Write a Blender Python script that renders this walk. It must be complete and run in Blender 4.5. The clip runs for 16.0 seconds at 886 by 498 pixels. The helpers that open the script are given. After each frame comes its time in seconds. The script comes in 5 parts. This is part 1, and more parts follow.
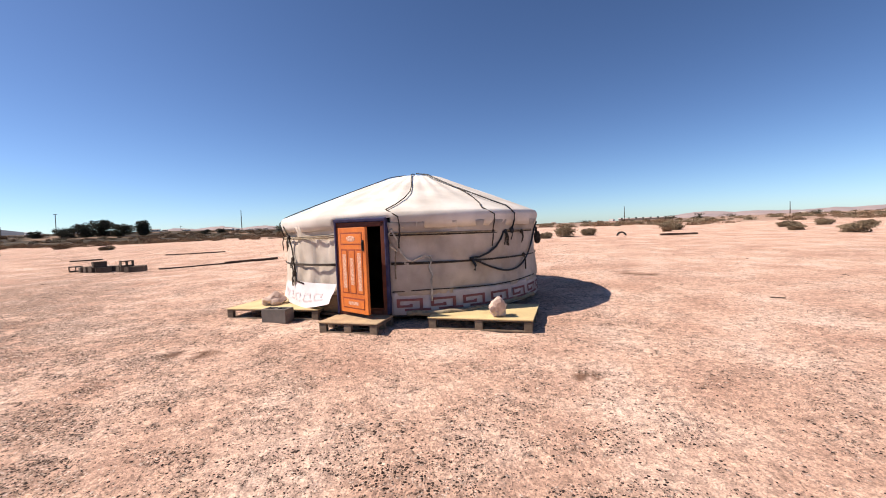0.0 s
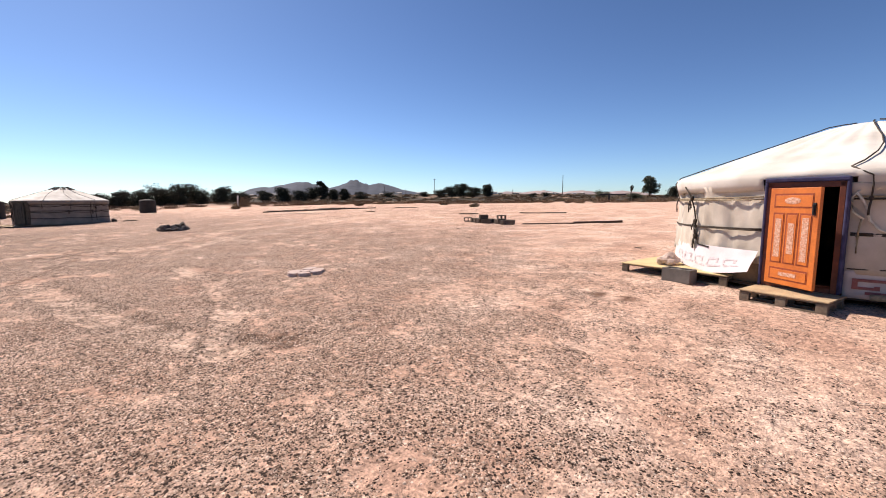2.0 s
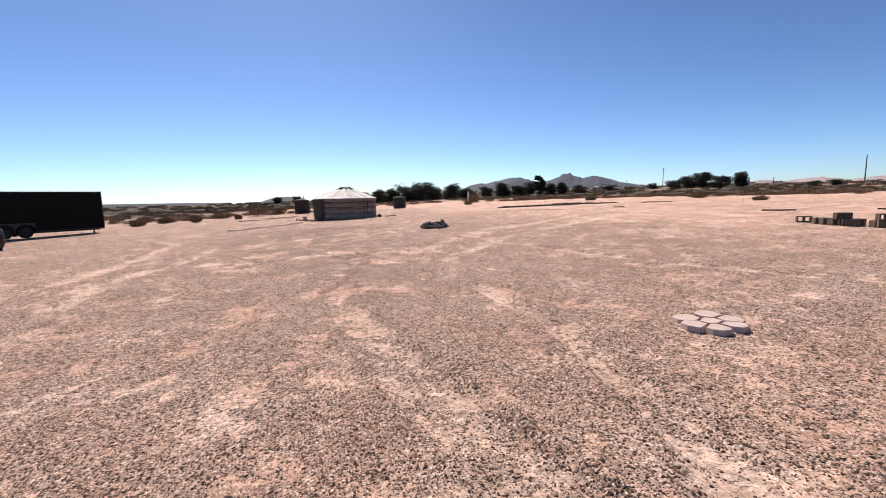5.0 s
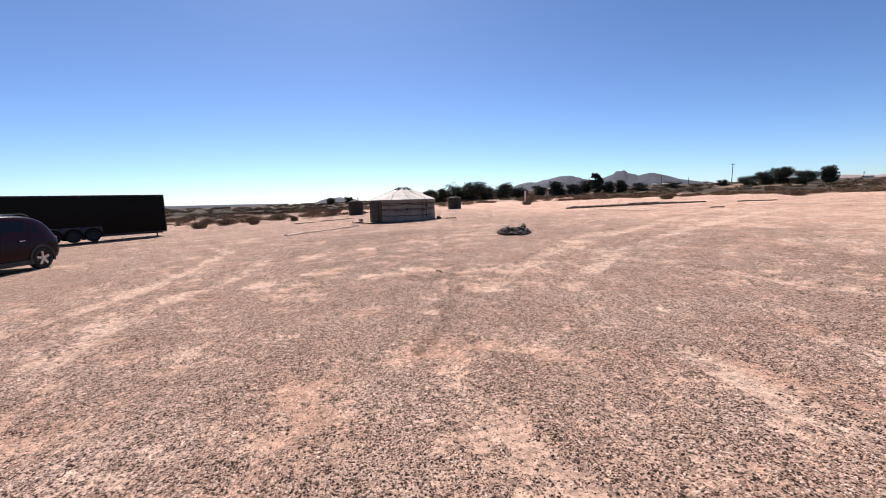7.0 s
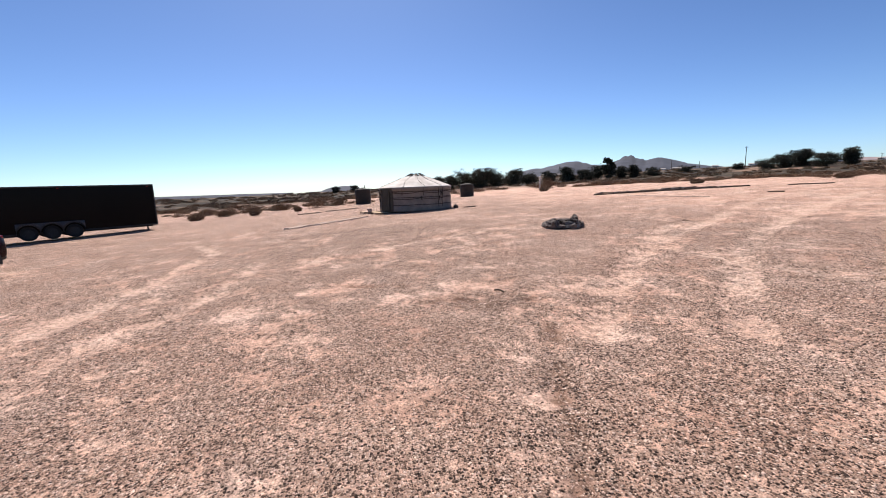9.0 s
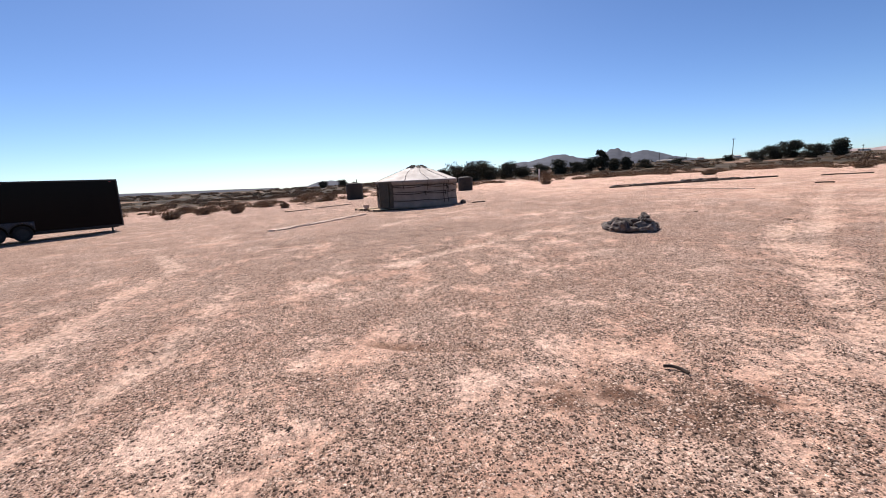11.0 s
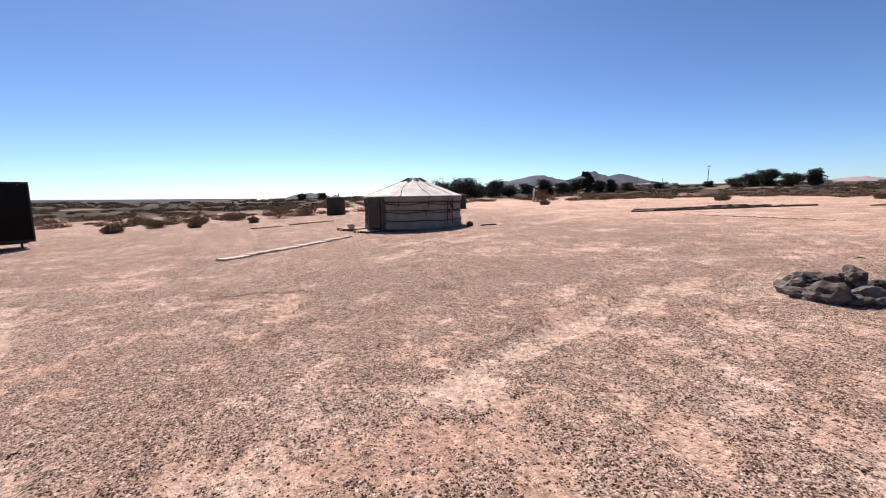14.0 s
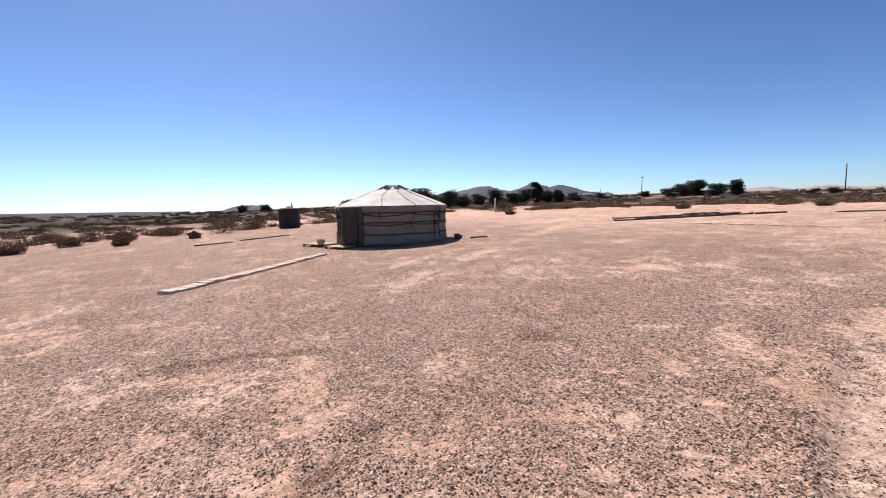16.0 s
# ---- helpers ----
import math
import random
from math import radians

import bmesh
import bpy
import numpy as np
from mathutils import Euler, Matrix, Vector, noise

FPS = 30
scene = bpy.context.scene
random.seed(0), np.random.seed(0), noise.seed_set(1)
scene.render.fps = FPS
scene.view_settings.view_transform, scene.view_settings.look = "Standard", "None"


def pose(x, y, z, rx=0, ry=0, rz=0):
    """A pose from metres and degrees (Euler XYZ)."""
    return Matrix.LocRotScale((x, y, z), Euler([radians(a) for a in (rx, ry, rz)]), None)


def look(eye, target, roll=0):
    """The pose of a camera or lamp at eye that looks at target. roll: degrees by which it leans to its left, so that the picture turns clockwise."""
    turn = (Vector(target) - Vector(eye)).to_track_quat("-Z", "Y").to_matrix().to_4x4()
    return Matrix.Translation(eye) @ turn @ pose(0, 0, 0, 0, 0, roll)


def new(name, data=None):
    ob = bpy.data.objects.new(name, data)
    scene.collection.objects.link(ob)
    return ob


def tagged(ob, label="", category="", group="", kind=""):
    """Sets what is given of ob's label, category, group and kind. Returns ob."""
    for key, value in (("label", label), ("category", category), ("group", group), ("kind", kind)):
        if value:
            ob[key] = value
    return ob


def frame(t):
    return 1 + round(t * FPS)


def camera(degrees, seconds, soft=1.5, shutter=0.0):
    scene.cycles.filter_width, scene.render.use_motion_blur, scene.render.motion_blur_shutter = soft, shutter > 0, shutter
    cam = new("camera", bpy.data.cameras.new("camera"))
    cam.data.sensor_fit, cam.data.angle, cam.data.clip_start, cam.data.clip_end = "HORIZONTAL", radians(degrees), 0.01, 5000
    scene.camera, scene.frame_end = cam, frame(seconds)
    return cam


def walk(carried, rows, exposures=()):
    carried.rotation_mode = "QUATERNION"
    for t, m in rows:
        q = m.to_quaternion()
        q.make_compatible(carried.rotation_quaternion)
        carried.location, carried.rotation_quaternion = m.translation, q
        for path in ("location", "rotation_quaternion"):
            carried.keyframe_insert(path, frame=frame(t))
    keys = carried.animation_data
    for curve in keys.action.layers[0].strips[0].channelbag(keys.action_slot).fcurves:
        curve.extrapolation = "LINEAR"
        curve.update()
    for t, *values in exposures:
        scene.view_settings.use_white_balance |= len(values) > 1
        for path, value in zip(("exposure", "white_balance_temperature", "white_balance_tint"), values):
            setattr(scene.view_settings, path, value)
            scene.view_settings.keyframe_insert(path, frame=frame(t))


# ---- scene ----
cam = camera(94.2, 16.0, soft=1.0)
PATH = [
    (0, (-0.117, 0.033, 1.506), (-0.071, 2.029, 1.403), -2.2),
    (0.5, (-0.054, -0.251, 1.5), (-0.136, 1.743, 1.371), -2.4),
    (1, (-0.267, -0.575, 1.457), (-0.668, 1.377, 1.28), -1.4),
    (1.5, (-0.7, -0.67, 1.441), (-1.613, 1.096, 1.222), -0.5),
    (2, (-1.202, -0.719, 1.441), (-2.489, 0.794, 1.206), -0.4),
    (2.5, (-1.744, -0.756, 1.447), (-3.232, 0.556, 1.197), -0.3),
    (3, (-2.352, -0.737, 1.452), (-3.932, 0.461, 1.186), -0.4),
    (3.5, (-2.941, -0.698, 1.469), (-4.596, 0.392, 1.203), -0.7),
    (4, (-3.581, -0.632, 1.493), (-5.318, 0.325, 1.235), -0.8),
    (4.5, (-4.24, -0.656, 1.47), (-6.045, 0.168, 1.219), -1.1),
    (5, (-4.905, -0.678, 1.483), (-6.758, 0.031, 1.236), -1.3),
    (7.5, (-8.218, -0.942, 1.57), (-10.146, -0.476, 1.317), -2.0),
    (8, (-8.905, -0.923, 1.551), (-10.836, -0.479, 1.28), -2.3),
    (8.5, (-9.605, -0.948, 1.555), (-11.534, -0.502, 1.266), -2.4),
    (10.8, (-12.902, -1.248, 1.556), (-14.806, -0.73, 1.229), -2.7),
    (11, (-13.177, -1.295, 1.55), (-15.081, -0.782, 1.218), -2.8),
    (11.5, (-13.941, -1.322, 1.536), (-15.852, -0.841, 1.195), -3.3),
    (12, (-14.657, -1.296, 1.52), (-16.568, -0.843, 1.14), -4.3),
    (12.5, (-15.39, -1.234, 1.537), (-17.286, -0.722, 1.161), -4.4),
    (13, (-16.051, -1.184, 1.548), (-17.933, -0.593, 1.218), -3.3),
    (13.5, (-16.783, -1.131, 1.585), (-18.667, -0.527, 1.295), -2.0),
    (14, (-17.486, -1.164, 1.59), (-19.371, -0.548, 1.333), -0.9),
    (14.5, (-18.246, -1.278, 1.602), (-20.132, -0.654, 1.366), -0.3),
    (15, (-18.945, -1.447, 1.567), (-20.825, -0.799, 1.353), -0.1),
    (15.5, (-19.589, -1.692, 1.567), (-21.457, -1.008, 1.359), -0.5),
    (16, (-20.125, -1.882, 1.558), (-21.922, -1.03, 1.348), -1.3),
]
walk(cam, [(t, look(eye, target, roll)) for t, eye, target, roll in PATH], [(0.0, 0.55, 7000, 15.0), (1.5, 0.53, 7000, 15.0), (3.5, 0.46, 6900, 15.0), (7.5, 0.43, 6700, 15.0), (16.0, 0.43, 6650, 15.0)])

# ---- light ----
SUN_WAY = Vector((-0.9998, 0.02, 0.0)).normalized()
SUN_UP = radians(49)
world = bpy.data.worlds.new("desert_sky")
scene.world = world
world.use_nodes = True
wn = world.node_tree
sky = wn.nodes.new("ShaderNodeTexSky")
sky.sky_type = "NISHITA"
sky.sun_disc = False
sky.sun_elevation = SUN_UP
sky.sun_rotation = math.atan2(SUN_WAY.x, SUN_WAY.y) % (2 * math.pi)
sky.altitude = 900
sky.air_density, sky.dust_density, sky.ozone_density = 0.75, 0.6, 2.6
deep = wn.nodes.new("ShaderNodeHueSaturation")
deep.inputs["Saturation"].default_value = 1.0
clear = wn.nodes.new("ShaderNodeGamma")
clear.inputs["Gamma"].default_value = 1.2
wn.links.new(sky.outputs["Color"], clear.inputs["Color"])
wn.links.new(clear.outputs["Color"], deep.inputs["Color"])
cool = wn.nodes.new("ShaderNodeMix")
cool.data_type, cool.blend_type = "RGBA", "MULTIPLY"
cool.inputs["Factor"].default_value = 1.0
cool.inputs["B"].default_value = (0.83, 0.97, 1.07, 1)
wn.links.new(deep.outputs["Color"], cool.inputs["A"])
wn.links.new(cool.outputs["Result"], wn.nodes["Background"].inputs["Color"])
wn.nodes["Background"].inputs["Strength"].default_value = 0.064
sun_lamp = bpy.data.lights.new("sun", "SUN")
sun_lamp.energy, sun_lamp.angle, sun_lamp.color = 5.0, radians(0.53), (1.0, 0.94, 0.865)
sun = new("sun", sun_lamp)
sun_at = SUN_WAY * math.cos(SUN_UP) + Vector((0, 0, math.sin(SUN_UP)))
sun.matrix_world = look(sun_at * 50, (0, 0, 0))


# ---- ground shape ----
def smooth(a, b, v):
    u = np.clip((v - a) / (b - a), 0, 1)
    return u * u * (3 - 2 * u)


def value_noise(x, y, seed=0):
    """Smooth random values in 0..1 on the plan, one cell a metre."""
    x, y = np.asarray(x, float), np.asarray(y, float)
    xi, yi = np.floor(x), np.floor(y)
    fx, fy = x - xi, y - yi
    fx, fy = fx * fx * (3 - 2 * fx), fy * fy * (3 - 2 * fy)

    def cell(a, b):
        v = np.sin(a * 127.1 + b * 311.7 + seed * 74.7) * 43758.5453
        return v - np.floor(v)
    return (cell(xi, yi) * (1 - fx) + cell(xi + 1, yi) * fx) * (1 - fy) + (cell(xi, yi + 1) * (1 - fx) + cell(xi + 1, yi + 1) * fx) * fy


def fbm(x, y, scale, seed=0, octaves=4):
    total, amp, norm = 0, 1.0, 0.0
    for k in range(octaves):
        total = total + amp * value_noise(np.asarray(x) * scale * 2 ** k + 17.3 * k, np.asarray(y) * scale * 2 ** k - 9.1 * k, seed + k)
        norm += amp
        amp *= 0.5
    return total / norm


# height of the far skyline in degrees by heading (degrees from +y towards -x)
SKY_AZ = [-180, -90, -50, -18, 0, 20, 35, 50, 65, 78, 90, 105, 120, 150, 180]
SKY_EL = [0.2, 0.2, 0.15, 0.0, 0.1, 0.65, 0.9, 0.85, 0.75, 0.25, -0.08, -0.25, -0.02, 0.1, 0.2]
BUMPS = [(-24, 4.4, 0.10, 5), (-33, -0.5, -0.05, 4), (-10, 16.5, -0.11, 5), (-6, 2.2, 0.05, 4)]


def ground_z(x, y):
    x, y = np.asarray(x, float), np.asarray(y, float)
    cx, cy = np.clip(x, -60, 25), np.clip(y, -20, 34)
    z = 0.0489 - 0.0017 * cx + 0.0285 * cy - 0.000065 * cx * cx - 0.000146 * cy * cy
    for bx, by, h, s in BUMPS:
        z = z + h * np.exp(-((x - bx) ** 2 + (y - by) ** 2) / (2 * s * s))
    dx, dy = x + 12, y - 2
    r = np.hypot(dx, dy)
    az = np.degrees(np.arctan2(-dx, dy))
    far = 1.5 + r * np.tan(np.radians(np.interp(az, SKY_AZ, SKY_EL))) - 4.0 * np.exp(-r / 90) * smooth(20, 60, r)
    s = smooth(45, 260, r)
    z = z * (1 - s) + far * s
    dunes = smooth(38, 60, r) * (1 - smooth(200, 400, r))
    return z + dunes * (fbm(x, y, 0.12, 5, 3) - 0.5) * 0.7


def gz(x, y):
    return float(ground_z(x, y))


# wheel tracks: lines on the plan, half width
TRACKS = [
    ([(-4.9, 0.72), (-5.5, 0.6), (-6.1, 0.42), (-7.0, 0.26), (-8.2, 0.16), (-9.4, 0.05), (-10.4, -0.05)], 0.24),
    ([(-4.9, 0.66), (-5.25, 0.8), (-5.6, 0.94), (-6.45, 1.37), (-8.4, 1.9), (-10.5, 2.0)], 0.16),
    ([(-13.6, 1.3), (-14.82, 2.29), (-15.5, 2.93), (-16.8, 4.37), (-18.1, 6.4), (-19.6, 9.0), (-22.4, 13.3), (-26, 20)], 0.22),
    ([(-13.2, 2.6), (-14.7, 4.2), (-15.9, 5.6), (-17.8, 8.7), (-20.8, 15.0), (-23.5, 21.4)], 0.24),
    ([(-6.6, 7.2), (-9, 6.1), (-11.7, 5.4), (-14.6, 5.0), (-17.4, 4.9), (-19.5, 7.5)], 0.2),
    ([(-12.6, -4.0), (-13.9, -4.0), (-14.6, -3.93), (-15.2, -3.77), (-16.0, -3.47), (-18, -2.9), (-20.5, -2.9)], 0.2),
    ([(-13.5, -5.6), (-15.3, -5.08), (-16.0, -4.77), (-17.0, -4.71), (-19, -4.6), (-22.9, -4.5), (-26, -5.9)], 0.2),
    ([(-20.2, -0.2), (-20.75, 0.55), (-21.05, 1.2), (-21.55, 2.65), (-22.0, 4.2)], 0.24),
    ([(-27.0, 0.4), (-28.2, 1.4), (-29.3, 2.9), (-31.0, 5.1), (-33.5, 8.65), (-37, 13)], 0.25),
    ([(-28.6, 0.2), (-30.0, 1.6), (-31.4, 3.6), (-33.2, 6.4)], 0.2),
]
# narrow ruts with a dark lip: edge shadow painted in the dug-soil colour
RUTS = [
    [(-20.72, 0.52), (-21.37, 2.29)], [(-20.93, 0.6), (-21.06, 0.94), (-21.58, 2.46)], [(-22.2, -1.88), (-22.41, -1.6), (-22.68, -1.24)],
    [(-24.9, -3.05), (-24.85, -2.23), (-24.52, -1.22)], [(-11.4, -0.2), (-12.0, 0.1), (-12.82, 0.46), (-14.27, 1.11)],
    [(-5.2, 0.88), (-5.0, 1.1), (-4.79, 1.47)], [(-16.92, -1.0), (-16.4, -0.2)], [(-6.1, 0.62), (-7.1, 0.46), (-8.3, 0.36)],
]
DUG = [(-15.3, 0.55, 0.55), (-15.45, 0.1, 0.3), (-14.95, 0.75, 0.35), (-15.0, 1.15, 0.25), (-4.95, 0.85, 0.36), (-4.75, 1.2, 0.3), (-23.6, 0.85, 0.4), (4.7, 9.4, 0.7), (2.13, 5.17, 0.2), (1.2, 3.6, 0.18), (-2.9, 4.6, 0.35)]
# bare spots of pale sand: x, y, radius
BARE = [(-4.63, -0.7, 0.3), (-8.45, 2.95, 0.4), (-8.3, -1.02, 0.25), (-7.83, -1.23, 0.25), (-6.9, 2.96, 0.25), (-6.05, -1.07, 0.35), (-6.56, -1.42, 0.25), (-10.77, 0.83, 0.22), (-11.66, 0.04, 0.2), (-11.3, -0.25, 0.2), (-11.76, -1.7, 0.25),
        (-9.96, 2.11, 0.25), (-10.8, -1.29, 0.22), (-15.97, 0.44, 0.4), (-16.0, 0.84, 0.35), (-15.78, -0.45, 0.3), (-14.35, 1.03, 0.25), (-14.8, 1.26, 0.18), (-15.2, 1.47, 0.18), (-16.12, -2.43, 0.25), (-16.1, -1.15, 0.25), (-16.9, -0.95, 0.3), (-16.67, -1.53, 0.25),
        (-16.74, 2.12, 0.2), (-19.09, -0.1, 0.25), (-19.2, 0.91, 0.2), (-19.13, -0.94, 0.22), (-19.23, -1.9, 0.22), (-21.1, 1.3, 0.25), (-12.8, 0.46, 0.16), (-25.5, 5.1, 0.5), (-27.2, -5.0, 0.5), (-25.1, -4.4, 0.5), (-29.4, -5.1, 0.6)]


def line_distance(x, y, pts):
    best = np.full(np.shape(x), 1e9)
    for (ax, ay), (bx, by) in zip(pts, pts[1:]):
        ux, uy = bx - ax, by - ay
        u = np.clip(((x - ax) * ux + (y - ay) * uy) / (ux * ux + uy * uy), 0, 1)
        best = np.minimum(best, np.hypot(x - ax - u * ux, y - ay - u * uy))
    return best


def gravel_zone(x, y):
    """How stony the ground is over metres, 0 to 1."""
    x, y = np.asarray(x, float), np.asarray(y, float)
    wob = 2.5 * (fbm(x, y, 0.35, 21, 2) - 0.5)
    zone = 1 - 0.74 * smooth(-6.0, 4.5, x + 0.5 * y + wob * 1.3)
    zone = zone * (1 - 0.5 * smooth(7.0, 17.0, y + wob * 2))
    return zone * (1 - 0.4 * smooth(40, 60, np.hypot(x + 12, y)))


def gravel_patch(x, y):
    """Below 0 the sand lies bare, above it pebbles cover it."""
    x, y = np.asarray(x, float), np.asarray(y, float)
    u, v = 0.8 * x - 0.6 * y, 0.6 * x + 0.8 * y
    warp = 0.35 * (fbm(x, y, 1.1, 91, 2) - 0.5)
    p = 0.42 * (fbm(u + warp, v - warp, 3.1, 9, 2) - 0.5) + 0.16 * (fbm(x, y, 0.55, 3, 2) - 0.5)
    p = p - 0.115 + 0.215 * gravel_zone(x, y)
    for bx, by, r in BARE:
        d = np.hypot(x - bx, y - by) / r
        p = p - 0.17 * np.exp(-(d ** 2) * 0.9)
    wob = 0.16 * (fbm(x, y, 2.2, 71, 2) - 0.5)
    for pts, half in TRACKS:
        d = line_distance(x, y, pts) + wob
        p = p - 0.13 * (1 - smooth(half * 0.5, half * 1.4, d))
    return np.clip(p, -0.5, 0.5)


def gravel_cover(x, y):
    """How thickly pebbles lie, 0 to 1."""
    return 0.03 + 0.97 * smooth(-0.05, 0.05, gravel_patch(x, y)) * (0.25 + 0.75 * gravel_zone(x, y))


def track_amount(x, y):
    total = np.zeros(np.shape(x))
    wob = 0.14 * (fbm(x, y, 2.2, 71, 2) - 0.5)
    for pts, half in TRACKS:
        d = line_distance(x, y, pts) + wob
        total = np.maximum(total, 1 - smooth(half * 0.55, half * 1.5, d))
    return total * (0.42 + 0.5 * smooth(0.35, 0.6, fbm(x, y, 0.4, 73, 2)))


def rut_amount(x, y):
    total = np.zeros(np.shape(x))
    wob = 0.07 * (fbm(x, y, 3.0, 75, 2) - 0.5)
    for pts in RUTS:
        d = line_distance(x, y, pts) + wob
        total = np.maximum(total, 1 - smooth(0.03, 0.12, d))
    return total * smooth(0.3, 0.5, fbm(x, y, 2.6, 77, 2))


def dug_amount(x, y):
    total = 0
    for dx, dy, r in DUG:
        d = np.hypot(x - dx, (y - dy) * 1.3) / r + 0.5 * (fbm(x, y, 3.2, 31, 3) - 0.5)
        total = total + (1 - smooth(0.5, 1.1, d))
    return np.clip(total, 0, 1) * smooth(0.36, 0.56, fbm(x, y, 4.5, 35, 3)) * 0.95


def ground_relief(x, y):
    near = 1 - smooth(28, 50, np.hypot(x + 12, y - 2))
    z = 0.014 * (fbm(x, y, 0.9, 41, 2) - 0.5) + 0.02 * (fbm(x, y, 0.25, 44, 2) - 0.5) + 0.034 * (fbm(0.8 * x + 0.6 * y, 0.8 * y - 0.6 * x, 3.6, 47, 2) - 0.5)
    z = z - 0.03 * rut_amount(x, y) + 0.008 * np.clip(gravel_patch(x, y) * 8, -1, 1)
    for pts, half in TRACKS:
        d = line_distance(x, y, pts)
        z = z - 0.018 * (1 - smooth(half * 0.7, half * 1.1, d)) + 0.012 * np.exp(-((d - half * 1.3) / 0.06) ** 2)
    z = z + dug_amount(x, y) * 0.07 * (fbm(x, y, 2.6, 55, 3) - 0.62) * 1.5
    return z * near


def surface(x, y):
    return float(ground_z(x, y) + ground_relief(np.asarray(float(x)), np.asarray(float(y))))


# ---- materials ----
def material(name, colour, rough=0.8, metal=0.0, vary=0.12, grain=60.0, stain=3.0, bump=0.2, coat=0.0, spec=0.5, tone=None, object_random=0.0):
    """A surface with grain and larger stains. tone: a second colour for the stains."""
    m = bpy.data.materials.new(name)
    m.use_nodes = True
    nt = m.node_tree
    n, link = nt.nodes, nt.links.new
    b = n["Principled BSDF"]
    co = n.new("ShaderNodeTexCoord")
    big, fine = n.new("ShaderNodeTexNoise"), n.new("ShaderNodeTexNoise")
    big.inputs["Scale"].default_value, big.inputs["Detail"].default_value = stain, 6
    fine.inputs["Scale"].default_value, fine.inputs["Detail"].default_value = grain, 4
    link(co.outputs["Object"], big.inputs["Vector"])
    link(co.outputs["Object"], fine.inputs["Vector"])
    ramp = n.new("ShaderNodeValToRGB")
    other = tone or [c * (1 - 2.2 * vary) for c in colour]
    ramp.color_ramp.elements[0].position, ramp.color_ramp.elements[1].position = 0.36, 0.66
    ramp.color_ramp.elements[0].color, ramp.color_ramp.elements[1].color = (*other, 1), (*colour, 1)
    link(big.outputs["Fac"], ramp.inputs["Fac"])
    val = n.new("ShaderNodeMapRange")
    val.inputs["From Min"].default_value, val.inputs["From Max"].default_value = 0.3, 0.7
    val.inputs["To Min"].default_value, val.inputs["To Max"].default_value = 1 - vary, 1 + vary
    link(fine.outputs["Fac"], val.inputs["Value"])
    hsv = n.new("ShaderNodeHueSaturation")
    link(ramp.outputs["Color"], hsv.inputs["Color"])
    if object_random:
        info = n.new("ShaderNodeObjectInfo")
        spread = n.new("ShaderNodeMapRange")
        spread.inputs["To Min"].default_value, spread.inputs["To Max"].default_value = 1 - object_random, 1 + object_random
        link(info.outputs["Random"], spread.inputs["Value"])
        mul = n.new("ShaderNodeMath")
        mul.operation = "MULTIPLY"
        link(val.outputs["Result"], mul.inputs[0])
        link(spread.outputs["Result"], mul.inputs[1])
        link(mul.outputs[0], hsv.inputs["Value"])
    else:
        link(val.outputs["Result"], hsv.inputs["Value"])
    link(hsv.outputs["Color"], b.inputs["Base Color"])
    b.inputs["Roughness"].default_value, b.inputs["Metallic"].default_value = rough, metal
    b.inputs["Coat Weight"].default_value, b.inputs["Specular IOR Level"].default_value = coat, spec
    b.inputs["Coat Roughness"].default_value = 0.05
    if bump:
        bp = n.new("ShaderNodeBump")
        bp.inputs["Strength"].default_value, bp.inputs["Distance"].default_value = bump, 0.01
        link(fine.outputs["Fac"], bp.inputs["Height"])
        link(bp.outputs["Normal"], b.inputs["Normal"])
    return m


def island_material(name, colours, rough=0.9, spec=0.3):
    """Small loose bits, each its own shade."""
    m = bpy.data.materials.new(name)
    m.use_nodes = True
    nt = m.node_tree
    n, link = nt.nodes, nt.links.new
    b = n["Principled BSDF"]
    geo = n.new("ShaderNodeNewGeometry")
    ramp = n.new("ShaderNodeValToRGB")
    while len(ramp.color_ramp.elements) < len(colours):
        ramp.color_ramp.elements.new(0.5)
    for k, c in enumerate(colours):
        ramp.color_ramp.elements[k].position = k / (len(colours) - 1)
        ramp.color_ramp.elements[k].color = (*c, 1)
    link(geo.outputs["Random Per Island"], ramp.inputs["Fac"])
    link(ramp.outputs["Color"], b.inputs["Base Color"])
    b.inputs["Roughness"].default_value, b.inputs["Specular IOR Level"].default_value = rough, spec
    return m


